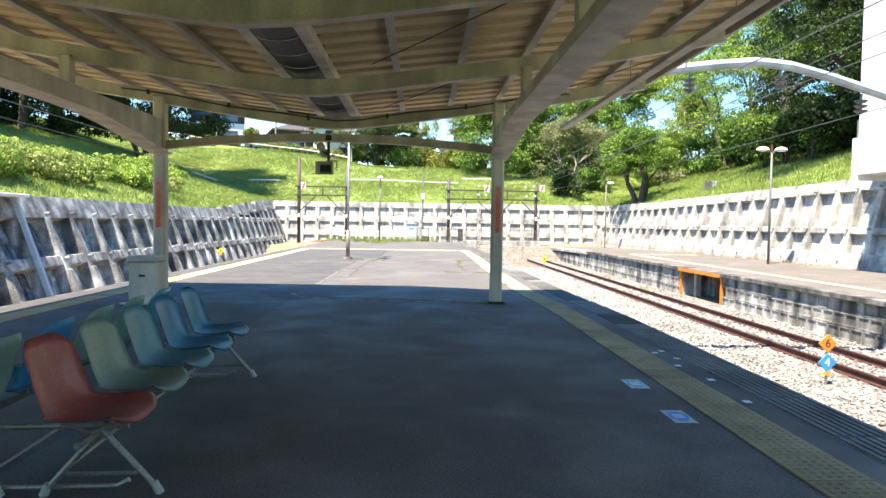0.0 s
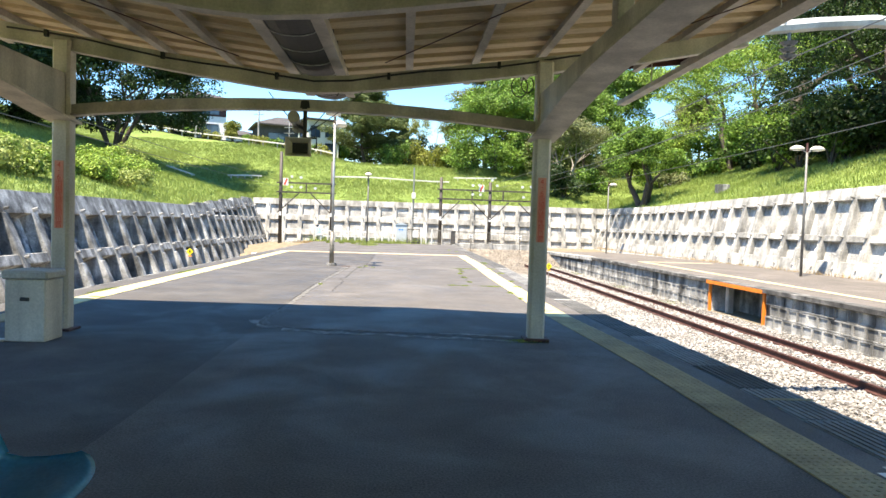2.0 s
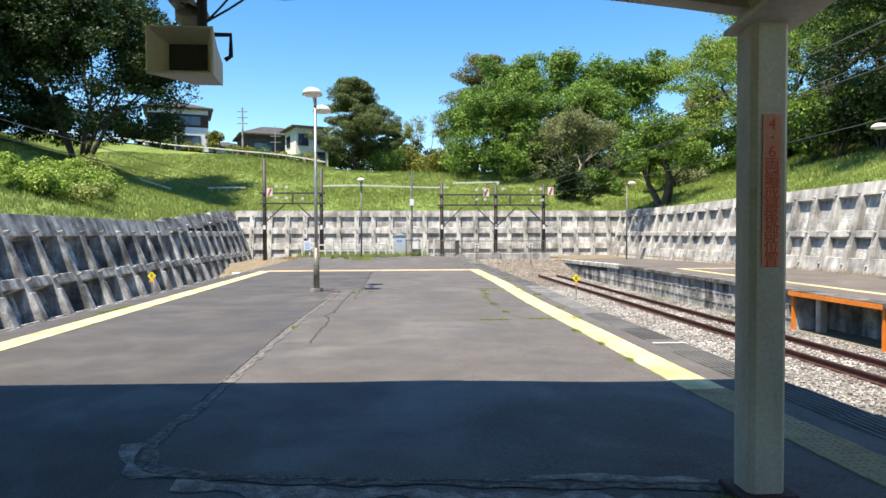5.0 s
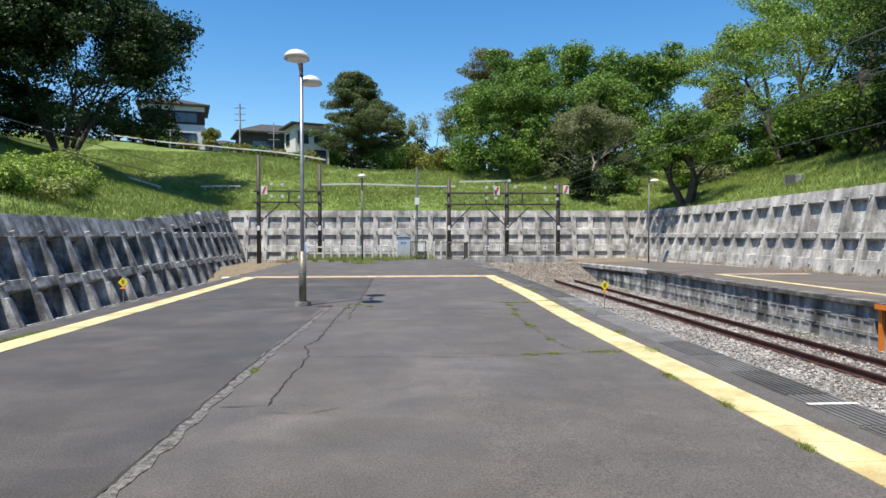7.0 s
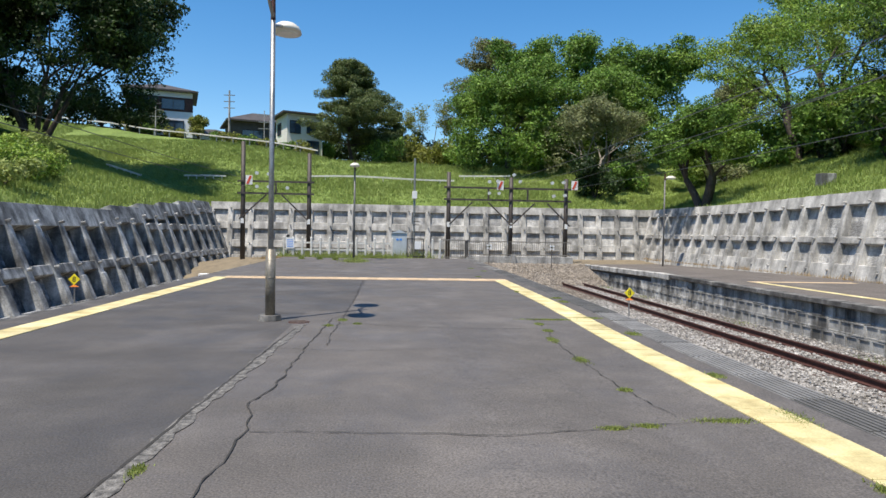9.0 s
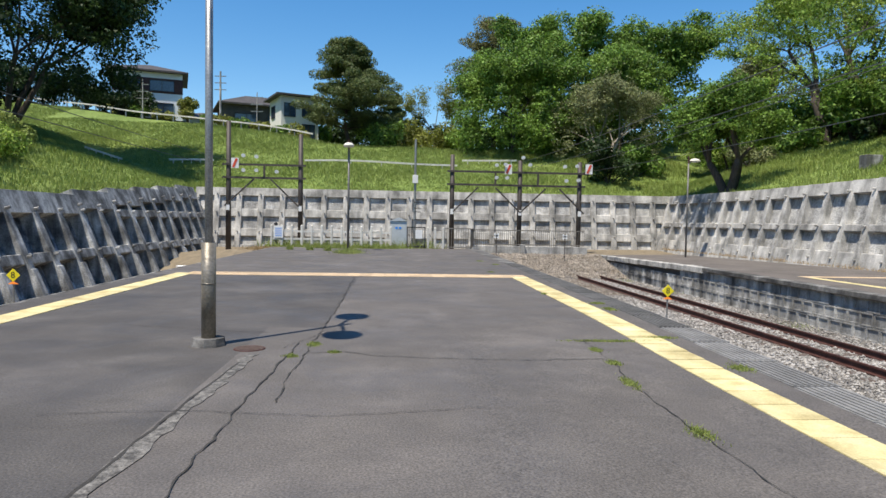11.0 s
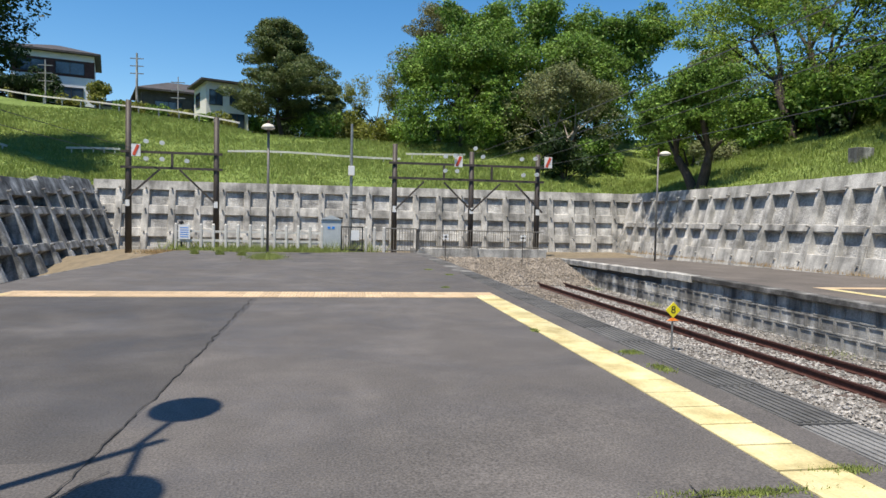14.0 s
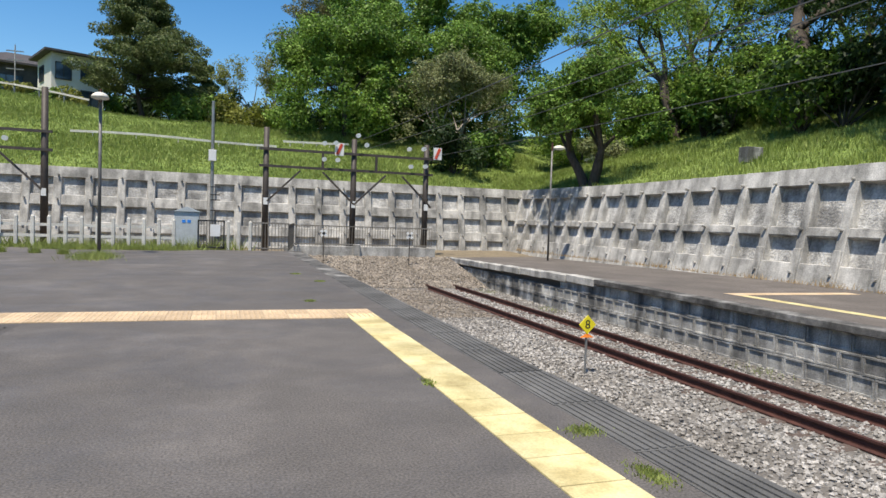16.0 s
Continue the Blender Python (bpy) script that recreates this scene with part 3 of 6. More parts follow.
# ---- retaining walls ----
def grid_wall(name, label, p0, p1, z0, ztops, batter, ncol, levels, m_rib, m_panel, rib=0.34, deep=0.26, cap=0.5, knob=True, flip=1, base=0.4, half=0.15):
    """Concrete frame wall. p0-p1: foot line at z0; ztops: cap height per bay; batter: lean back per metre of height;
    levels: heights of the horizontal beams above z0."""
    w = thing(name, label, "retaining wall", kind="structure")
    p0, p1 = Vector((*p0, z0)), Vector((*p1, z0))
    u = (p1 - p0).normalized()
    length = (p1 - p0).length
    out = Vector((u.y, -u.x, 0)) * flip          # towards the tracks
    v = (Vector((0, 0, 1)) - out * batter).normalized()
    n = (out - v * out.dot(v)).normalized()
    mx = Matrix((u, v, n)).transposed().to_4x4()
    mx.translation = p0
    k = 1 / v.z
    bay = length / ncol
    bmp = bmesh.new()
    for i in range(ncol):
        box(bmp, i * bay, (i + 1) * bay, -0.3, (ztops[i] - z0) * k - 0.1, -0.9, -deep, 0, mx)
    part("panel", bmp, m_panel, w, "rough sprayed concrete infill")
    bs = bmesh.new()
    box(bs, 0, length, -0.35, base, -deep - 0.1, -0.02, 0.03, mx)
    part("base_slab", bs, m_rib, w)
    rb = {}
    for i in range(ncol + 1):
        h = round((max(ztops[max(0, i - 1)], ztops[min(ncol - 1, i)]) - z0) * k, 2)
        if h not in rb:
            b = bmesh.new()
            box(b, -rib / 2, rib / 2, -0.25, h - cap + 0.02, -deep - 0.1, 0.0, 0.03)
            # wedge foot of each rib
            box(b, -rib / 2 + 0.02, rib / 2 - 0.02, -0.25, min(1.2, h * 0.3), -0.05, 0.07, 0.03)
            rb[h] = mesh_of("rib", b, m_rib)
        piece("rib", rb[h], w, mx @ pose(i * bay + rng.uniform(-0.04, 0.04), 0, 0.004))
    bb = bmesh.new()
    box(bb, rib / 2 - 0.05, bay - rib / 2 + 0.05, -half, half, -deep - 0.1, -0.03, 0.03)
    beam_me = mesh_of("beam", bb, m_rib)
    for i in range(ncol):
        h = (ztops[i] - z0) * k
        for lv in levels:
            if lv < h - cap - 0.35:
                piece("beam", beam_me, w, mx @ pose(i * bay, lv, 0))
    caps = {}
    for i in range(ncol):
        h = (ztops[i] - z0) * k
        hh = round(h, 2)
        if hh not in caps:
            b = bmesh.new()
            box(b, 0, bay - 0.002, h - cap, h, -0.75, -0.012, 0.006)
            caps[hh] = mesh_of("cap", b, m_rib)
        piece("cap", caps[hh], w, mx @ pose(i * bay, 0, 0))
    if knob:
        b = bmesh.new()
        tube(b, (0, 0, -0.05), (0, -0.03, 0.16), 0.045, 0.045, 6)
        kn = mesh_of("anchor", b, m_rib)
        for i in range(ncol + 1):
            h = (ztops[min(i, ncol - 1)] - z0) * k
            for lv in [base * 0.45] + list(levels) + [h - cap * 0.9]:
                if lv <= h - cap * 0.85:
                    piece("anchor", kn, w, mx @ pose(i * bay, lv + 0.06, 0.0))
    return w


# back of the cutting
grid_wall("wall_north", "grey concrete frame retaining wall under a grass slope", (-12.6, 55.35), (18.2, 55.35), -0.75, [3.24] * 23, 0.19, 23, (1.22, 2.47), M["conc"], M["panel"], rib=0.36, cap=0.5, deep=0.19, base=0.45, half=0.25)
# left side, leaning back more, with a stepped top
nl = 40
zt = []
for i in range(nl):
    y = -8.5 + (i + 0.5) * 1.602
    zt.append(2.12 if y < 40 else 2.12 + min(1.08, 0.21 * (1 + int((y - 40) / 3.2))))
# darker rib and panel colours hold this side's shade as well as stains
grid_wall("wall_west", "stained concrete frame retaining wall leaning back, its shade put into darker colours", (-10.7, -8.5), (-10.7, 55.57), -1.4, zt, 0.42, nl, (1.50, 3.12), M["conc_dark"], M["panel_dark"], rib=0.36, cap=0.78, deep=0.46, flip=1, base=0.27, half=0.18)
# right side behind the opposite platform
nr = 46
x_at = lambda y: 17.85 - 0.053 * (y - 38)
zr = [top_right(-6 + (i + 0.5) * 1.335) for i in range(nr)]
grid_wall("wall_east", "pale grey concrete frame retaining wall behind the platform", (x_at(-6), -6), (x_at(55.4), 55.4), -0.25, zr, 0.24, nr, (1.68,), M["conc"], M["panel"], rib=0.30, cap=0.54, deep=0.29, flip=-1, base=0.68, half=0.15)
bm = bmesh.new()
box(bm, -10.9, -5.85, -14, 55.3, -1.7, -1.37)
single("trackbed_left", bm, M["dirt"], "bare earth bed of a removed track", "ground", kind="structure")
bm = bmesh.new()
v = [bm.verts.new(p) for p in ((-11.4, 44.6, -1.365), (-6.0, 44.6, -1.365), (-6.0, 45.62, -0.03), (4.0, 45.62, -0.03), (4.0, 50.2, -0.35), (17.6, 50.4, -0.5), (17.6, 55.7, -0.3), (-11.6, 55.7, -0.5), (-11.6, 49, -0.55))]
bm.faces.new([v[0], v[1], v[2], v[8]])
bm.faces.new([v[2], v[3], v[4], v[8]])
bm.faces.new([v[8], v[4], v[6], v[7]])
bm.faces.new([v[4], v[5], v[6]])
single("yard", bm, M["dirt"], "bare brown earth behind the platform end", "ground", kind="structure")
bm = bmesh.new()
v = [bm.verts.new(p) for p in ((3.9, 45.0, -1.36), (11.6, 45.0, -1.36), (11.6, 50.0, -0.40), (3.9, 50.0, -0.40))]
bm.faces.new(v)
single("ballast_slope", bm, M["ballast"], "crushed stone rising to the buffer wall", "ballast", kind="structure")

# ---- canopy ----
# roof is lengthened unseen to the south to darken the near floor
CY0, CY1 = -16.9, 9.62
CX = -0.78


def roof_z(x):
    return 3.47 + 0.118 * abs(x - CX)


canopy = thing("platform_canopy", "butterfly platform roof on grey steel columns with wooden boards", "canopy")
FRAMES = [7.8, 4.75, 1.7, -1.35, -4.4, -7.45, -10.5, -13.55, -16.6]
COLS = [(-3.83, 7.8), (2.13, 7.8), (-3.83, -4.4), (2.13, -4.4), (-3.83, -16.6), (2.13, -16.6)]
for cx, cy in COLS:
    bm = bmesh.new()
    box(bm, cx - 0.105, cx + 0.105, cy - 0.10, cy + 0.10, 0.0, 3.58, 0.03)
    col = part("column", bm, M["steel"], canopy, "grey painted steel column")
    bm = bmesh.new()
    box(bm, cx - 0.16, cx + 0.16, cy - 0.15, cy + 0.15, -0.01, 0.03, 0.01)
    part("base_plate", bm, M["rail"], col, "rusty base plate")


def strip_beam(bm, pts, depth, width, flange=0.0):
    """A beam across the platform: pts are (x, z of the underside); it is width thick along y."""
    for (xa, za), (xb, zb) in zip(pts, pts[1:]):
        for y0, y1, d0, d1 in ((-width / 2, width / 2, 0.0, depth),) + (((-flange / 2, flange / 2, -0.012, 0.014),) if flange else ()):
            vs = [bm.verts.new(p) for p in ((xa, y0, za + d0), (xb, y0, zb + d0), (xb, y1, zb + d0), (xa, y1, za + d0),
                                            (xa, y0, za + d1), (xb, y0, zb + d1), (xb, y1, zb + d1), (xa, y1, za + d1))]
            for q in ((0, 1, 2, 3), (4, 7, 6, 5), (0, 4, 5, 1), (1, 5, 6, 2), (2, 6, 7, 3), (3, 7, 4, 0)):
                bm.faces.new([vs[i] for i in q])
    bmesh.ops.remove_doubles(bm, verts=bm.verts, dist=0.0005)
    return bm


frame_pts = []
for i in range(25):
    x = CX - 5.55 + 11.1 * i / 24
    a = abs(x - CX)
    frame_pts.append((x, 2.98 + 0.15 * math.sqrt(a * a + 0.2) + max(0.0, a - 4.2) * 0.05))
bm = strip_beam(bmesh.new(), [(x, z + 0.015) for x, z in frame_pts], 0.20, 0.05, 0.13)
frame_me = mesh_of("cross_beam", bm, M["steel"])
for fy in FRAMES:
    piece("cross_beam", frame_me, canopy, pose(0, fy, 0))
tie_pts = []
for i in range(17):
    x = -3.73 + 5.76 * i / 16
    a = (x - CX) / 2.95
    tie_pts.append((x, 2.66 + 0.18 * (1 - a * a)))
tie_me = mesh_of("tie_beam", strip_beam(bmesh.new(), tie_pts, 0.13, 0.07, 0.13), M["steel"])
for fy in (7.8, -4.4):
    piece("tie_beam", tie_me, canopy, pose(0, fy, 0))
# long girders with haunches over the columns
for gx0 in (-3.83, 2.13):
    bm = bmesh.new()
    n = 52
    ys = np.linspace(CY0 + 0.5, 7.9, n + 1)
    pts = []
    for y in ys:
        d = min(abs(y - 7.8), abs(y + 4.4), abs(y + 16.6))
        pts.append((float(y), 2.89 - 0.33 * max(0.0, 1 - d / 3.0) ** 1.5))
    for (ya, za), (yb, zb) in zip(pts, pts[1:]):
        for w, la, lb, ha, hb in ((0.06, za, zb, 3.15, 3.15), (0.17, za - 0.014, zb - 0.014, za + 0.012, zb + 0.012)):
            vs = [bm.verts.new(p) for p in ((gx0 - w, ya, la), (gx0 + w, ya, la), (gx0 + w, yb, lb), (gx0 - w, yb, lb),
                                            (gx0 - w, ya, ha), (gx0 + w, ya, ha), (gx0 + w, yb, hb), (gx0 - w, yb, hb))]
            for q in ((0, 1, 2, 3), (4, 7, 6, 5), (0, 4, 5, 1), (1, 5, 6, 2), (2, 6, 7, 3), (3, 7, 4, 0)):
                bm.faces.new([vs[i] for i in q])
    bmesh.ops.remove_doubles(bm, verts=bm.verts, dist=0.0005)
    part("girder", bm, M["steel"], canopy, "grey painted steel girder with haunched ends")
    for fy in FRAMES[1:]:
        if abs(fy + 4.4) > 0.1 and fy > -16:
            bm = bmesh.new()
            box(bm, gx0 - 0.07, gx0 + 0.07, fy - 0.075, fy + 0.075, 3.15, 3.50, 0.008)
            part("hanger", bm, M["steel"], canopy, "short grey steel post between girder and cross beam")
# purlins along the roof
for s in (-1, 1):
    for i, a in enumerate((0.30, 1.18, 2.06, 2.94, 3.82, 4.70, 5.45)):
        bm = bmesh.new()
        x = CX + s * a
        w = 0.045 if i == 0 else 0.028
        h = 0.15 if i == 0 else 0.085
        box(bm, x - w, x + w, CY0, CY1 - 0.05, roof_z(x) - h, roof_z(x) + 0.0)
        box(bm, x - w - 0.02, x + w + 0.02, CY0, CY1 - 0.05, roof_z(x) - h - 0.008, roof_z(x) - h + 0.004)
        part("purlin", bm, M["steel_pur"] if i else M["steel"], canopy)
# boards under the roof sheet, across the slope
for s in (-1, 1):
    bm = bmesh.new()
    xa, xb = CX + s * 0.34, CX + s * 5.62
    za, zb = roof_z(xa), roof_z(xb)
    hi = 0.075
    vs = [bm.verts.new(p) for p in ((xa, 0.02, za), (xb, 0.02, zb), (xb, 0.25, zb), (xa, 0.25, za), (xa, -0.015, za + hi), (xb, -0.015, zb + hi), (xb, 0.285, zb + hi), (xa, 0.285, za + hi))]
    for q in ((0, 1, 2, 3), (4, 7, 6, 5), (0, 4, 5, 1), (1, 5, 6, 2), (2, 6, 7, 3), (3, 7, 4, 0)):
        bm.faces.new([vs[i] for i in q])
    board_me = mesh_of("board", bm, M["board"])
    for i in range(60):
        piece("board", board_me, canopy, pose(0, CY0 + 0.02 + 0.438 * i, 0.001 * (i % 3)))
bm = bmesh.new()
for s in (-1, 1):
    xa, xb = CX + s * 0.32, CX + s * 5.68
    vs = [bm.verts.new(p) for p in ((xa, CY0, roof_z(xa) + 0.082), (xb, CY0, roof_z(xb) + 0.082), (xb, CY1, roof_z(xb) + 0.082), (xa, CY1, roof_z(xa) + 0.082),
                                    (xa, CY0, roof_z(xa) + 0.11), (xb, CY0, roof_z(xb) + 0.11), (xb, CY1, roof_z(xb) + 0.11), (xa, CY1, roof_z(xa) + 0.11))]
    for q in ((0, 1, 2, 3), (4, 7, 6, 5), (0, 4, 5, 1), (1, 5, 6, 2), (2, 6, 7, 3), (3, 7, 4, 0)):
        bm.faces.new([vs[i] for i in q])
part("roof_sheet", bm, M["board_gap"], canopy, "brown roof sheeting seen between the boards")
# unseen strip added above the gutter to stop sky leaking through the gaps
bm = bmesh.new()
box(bm, CX - 0.5, CX + 0.5, CY0, CY1, 3.66, 3.69)
part("valley_light_stop", bm, M["gutter"], canopy)
# valley gutter
bm = bmesh.new()
n = 8
for i in range(n):
    a0, a1 = math.pi * i / n, math.pi * (i + 1) / n
    q = [(CX - 0.27 * math.cos(a), 3.42 - 0.10 * math.sin(a)) for a in (a0, a1)]
    vs = [bm.verts.new(p) for p in ((q[0][0], CY0, q[0][1]), (q[1][0], CY0, q[1][1]), (q[1][0], CY1, q[1][1]), (q[0][0], CY1, q[0][1]))]
    bm.faces.new(vs)
bmesh.ops.remove_doubles(bm, verts=bm.verts, dist=0.0005)
bmesh.ops.solidify(bm, geom=bm.faces[:], thickness=0.006)
part("valley_gutter", bm, M["gutter"], canopy, "black plastic valley gutter")
b = bmesh.new()
path_tube(b, [(CX - 0.28 * math.cos(math.pi * i / 8), 0, 3.415 - 0.108 * math.sin(math.pi * i / 8)) for i in range(9)], 0.006, 5)
hoop_me = mesh_of("gutter_hoop", b, M["gutter_hoop"])
for i in range(42):
    piece("gutter_hoop", hoop_me, canopy, pose(0, CY1 - 0.35 - 0.62 * i, 0))
for s in (-1, 1):
    bm = bmesh.new()
    x = CX + s * 5.68
    box(bm, min(x, x + s * 0.05), max(x, x + s * 0.05), CY0, CY1, roof_z(x) - 0.10, roof_z(x) + 0.09)
    part("fascia", bm, M["steel_pur"], canopy)
bm = bmesh.new()
strip_beam(bm, [(p[0], roof_z(p[0]) - 0.03) for p in frame_pts], 0.12, 0.04)
bmesh.ops.translate(bm, vec=(0, CY1 - 0.02, 0), verts=bm.verts)
part("front_fascia", bm, M["rail"], canopy, "brown edge board")
# unseen wall, added to keep skylight from behind off the platform
bm = bmesh.new()
box(bm, -6.6, 5.2, -17.4, -17.1, -1.4, 4.4)
single("light_block_south", bm, M["plaster"], "unseen plain wall added behind the canopy to block light", "wall", kind="structure")
# hung cable tray beside the track
tray = thing("cable_tray", "grey steel cable tray hung from the canopy roof", "cable tray")
bm = bmesh.new()
box(bm, 3.54, 3.66, CY0, 9.2, 3.33, 3.345)
box(bm, 3.54, 3.552, CY0, 9.2, 3.345, 3.39)
box(bm, 3.648, 3.66, CY0, 9.2, 3.345, 3.39)
part("channel", bm, M["steel"], tray)
for y in (8.0, 5.0, 2.0, -1.0, -4.0):
    bm = bmesh.new()
    tube(bm, (3.6, y, 3.34), (3.6, y, roof_z(3.6) + 0.02), 0.008, 0.008, 6)
    part("hanger", bm, M["steel_pur"], tray)

# ---- trees and hillside ----
def leaf_cloud(name, centres, radii, per, size, material, seed, flat=0.55, up=0.5):
    """Many small leaf quads round clump centres, denser at the clumps' skins."""
    r = np.random.default_rng(seed)
    c = np.repeat(np.asarray(centres, float), per, 0)
    rad = np.repeat(np.asarray(radii, float), per)
    n = len(c)
    d = r.normal(size=(n, 3))
    d /= np.linalg.norm(d, axis=1)[:, None]
    q = rad * r.uniform(0.35, 1.0, n) ** 0.5
    p = c + d * q[:, None] * np.array([1, 1, flat])
    nrm = r.normal(size=(n, 3)) * 0.9 + d * 1.0 + np.array([0, 0, up])
    nrm /= np.linalg.norm(nrm, axis=1)[:, None]
    t = np.cross(nrm, r.normal(size=(n, 3)))
    t /= np.linalg.norm(t, axis=1)[:, None]
    b = np.cross(nrm, t)
    s = size * r.uniform(0.6, 1.4, n)[:, None]
    v = np.stack([p - t * s * 0.5, p + t * s * 0.45 + b * s * 0.3, p + t * s * 0.3 - b * s * 0.35], 1).reshape(-1, 3)
    me = bpy.data.meshes.new(name)
    me.vertices.add(3 * n)
    me.vertices.foreach_set("co", v.ravel())
    me.loops.add(3 * n)
    me.loops.foreach_set("vertex_index", np.arange(3 * n, dtype=np.int32))
    me.polygons.add(n)
    me.polygons.foreach_set("loop_start", np.arange(0, 3 * n, 3, dtype=np.int32))
    me.update(calc_edges=True)
    me.materials.append(material)
    return me


def limb(bm, p, d, length, r, depth, rnd, tips, bend=0.35, split=3, rmin=0.012):
    """A crooked tapering limb that divides; its ends go into tips."""
    n = 4
    for i in range(n):
        d = (d + Vector((rnd.uniform(-1, 1), rnd.uniform(-1, 1), rnd.uniform(-0.5, 0.8))) * bend * 0.35).normalized()
        q = p + d * (length / n)
        r2 = max(rmin, r * 0.88)
        tube(bm, p, q, r, r2, 6 if r > 0.06 else 4, False)
        p, r = q, r2
        if depth <= 1:
            tips.append(tuple(p))
    if depth > 0:
        for k in range(split):
            e = (d + Vector((rnd.uniform(-1, 1), rnd.uniform(-1, 1), rnd.uniform(-0.25, 0.7))) * 0.75).normalized()
            limb(bm, p, e, length * rnd.uniform(0.6, 0.85), r * 0.65, depth - 1, rnd, tips, bend, split, rmin)
    return bm


def tree(name, label, at, height, spread, leaf, seed, trunks=1, lean=0.35, clump=1.3, per=90, size=0.34, depth=3, bark="bark",
         bare=0.18, flat=0.55, trunk_r=None, group="trees on the hillside", sink=0.3, fill=45):
    rnd = random.Random(seed)
    x, y = at
    z = ground_z(x, y) - sink
    t = thing(name, label, "tree", (x, y, z), group)
    bm = bmesh.new()
    tips = []
    tr = trunk_r or height * 0.022
    for k in range(trunks):
        a = 6.28 * k / trunks + rnd.uniform(0, 1)
        out = lean if trunks > 1 else 0.06
        d = Vector((math.cos(a) * out, math.sin(a) * out, 1)).normalized()
        limb(bm, Vector((math.cos(a) * 0.15 * (trunks > 1), math.sin(a) * 0.15 * (trunks > 1), 0)), d, height * (0.36 if trunks == 1 else 0.33), tr, depth, rnd, tips, 0.35, 3)
    pts = np.array(tips)
    # fit the limbs' ends into the crown's size
    cx, cy = pts[:, 0].mean(), pts[:, 1].mean()
    r_now = np.percentile(np.hypot(pts[:, 0] - cx, pts[:, 1] - cy), 92)
    h_now = np.percentile(pts[:, 2], 97)
    fx, fz = (spread - clump * 0.7) / r_now, (height - clump * flat) / h_now
    for v in bm.verts:
        k = min(1.0, max(0.0, v.co.z / (height * 0.35)))
        v.co.x = v.co.x * (1 + (fx - 1) * k)
        v.co.y = v.co.y * (1 + (fx - 1) * k)
        v.co.z *= fz
    pts[:, 0] *= fx
    pts[:, 1] *= fx
    pts[:, 2] *= fz
    part("trunk", bm, M[bark], t, "", True)
    keep = pts[pts[:, 2] > height * bare]
    r = np.random.default_rng(seed)
    # clumps between the limbs, so that the crown reaches down
    ex = []
    for _ in range(int(fill * 1.9)):
        f = rnd.uniform(0, 1)
        zz = height * (bare + (0.97 - bare) * f)
        prof = math.sqrt(max(0.05, 1 - (2 * f - 0.8) ** 2 / 1.6))
        q, a = spread * prof * rnd.uniform(0.35, 1.0) ** 0.5 * 0.92, rnd.uniform(0, 6.28)
        ex.append((math.cos(a) * q, math.sin(a) * q, zz))
    if ex:
        keep = np.vstack([keep, np.array(ex)])
    rad = clump * r.uniform(0.36, 0.98, len(keep))
    me = leaf_cloud("crown", keep, rad, int(per * 1.65), size * 0.62, M[leaf], seed, flat)
    ob = new("crown", me)
    ob.parent = t
    return t


def pine(name, label, at, height, spread, seed, leaf="leaf_pine", per=260, size=0.36, bare=0.2, group="trees on the hillside"):
    rnd = random.Random(seed)
    x, y = at
    t = thing(name, label, "tree", (x, y, ground_z(x, y) - 0.3), group)
    bm = bmesh.new()
    p = Vector((0, 0, 0))
    n = 12
    r = height * 0.026
    cs, rs = [], []
    for i in range(n):
        q = Vector((0.25 * math.sin(i * 0.9 + seed), 0.25 * math.cos(i * 0.7), height * 0.94 * (i + 1) / n))
        tube(bm, p, q, r, r * 0.84, 7, False)
        f = (i + 1) / n
        if f > bare:
            w = spread * (1.0 - 0.72 * max(0.0, (f - 0.3) / 0.7) ** 1.4) * (0.75 + 0.25 * min(1, f / 0.3))
            for k in range(8):
                a = rnd.uniform(0, 6.28)
                ln = w * rnd.uniform(0.55, 1.05)
                e = q + Vector((math.cos(a) * ln, math.sin(a) * ln, ln * rnd.uniform(0.0, 0.28)))
                tube(bm, q, e, r * 0.32, 0.02, 5, False)
                for s in (0.45, 0.72, 1.0):
                    cs.append(tuple(q.lerp(e, s) + Vector((rnd.uniform(-.3, .3), rnd.uniform(-.3, .3), 0.2))))
                    rs.append(spread * rnd.uniform(0.12, 0.22))
        p, r = q, r * 0.84
    cs.append(tuple(p))
    rs.append(spread * 0.25)
    part("trunk", bm, M["bark"], t, "", True)
    ob = new("crown", leaf_cloud("crown", cs, rs, int(per * 0.75), size * 0.5, M[leaf], seed, 0.5, 0.3))
    ob.parent = t
    return t


def bush(name, label, at, r, h, leaf, seed, per=200, size=0.2, group="", twigs=False, z=None):
    rnd = random.Random(seed)
    x, y = at
    t = thing(name, label, "bush", (x, y, (ground_z(x, y) if z is None else z) - 0.1), group)
    cs, rs = [], []
    bm = bmesh.new()
    for k in range(9):
        a, q = rnd.uniform(0, 6.28), r * rnd.uniform(0.1, 0.8)
        c = Vector((math.cos(a) * q, math.sin(a) * q, h * rnd.uniform(0.3, 0.85)))
        tube(bm, (0, 0, 0), c, 0.03 * h / 2 + 0.01, 0.01, 4, False)
        cs.append(tuple(c))
        rs.append(r * rnd.uniform(0.3, 0.5))
    part("stems", bm, M["twig" if twigs else "bark"], t)
    ob = new("foliage", leaf_cloud("foliage", cs, rs, per, size, M[leaf], seed, min(1.0, 0.6 * h / r + 0.2)))
    ob.parent = t
    return t


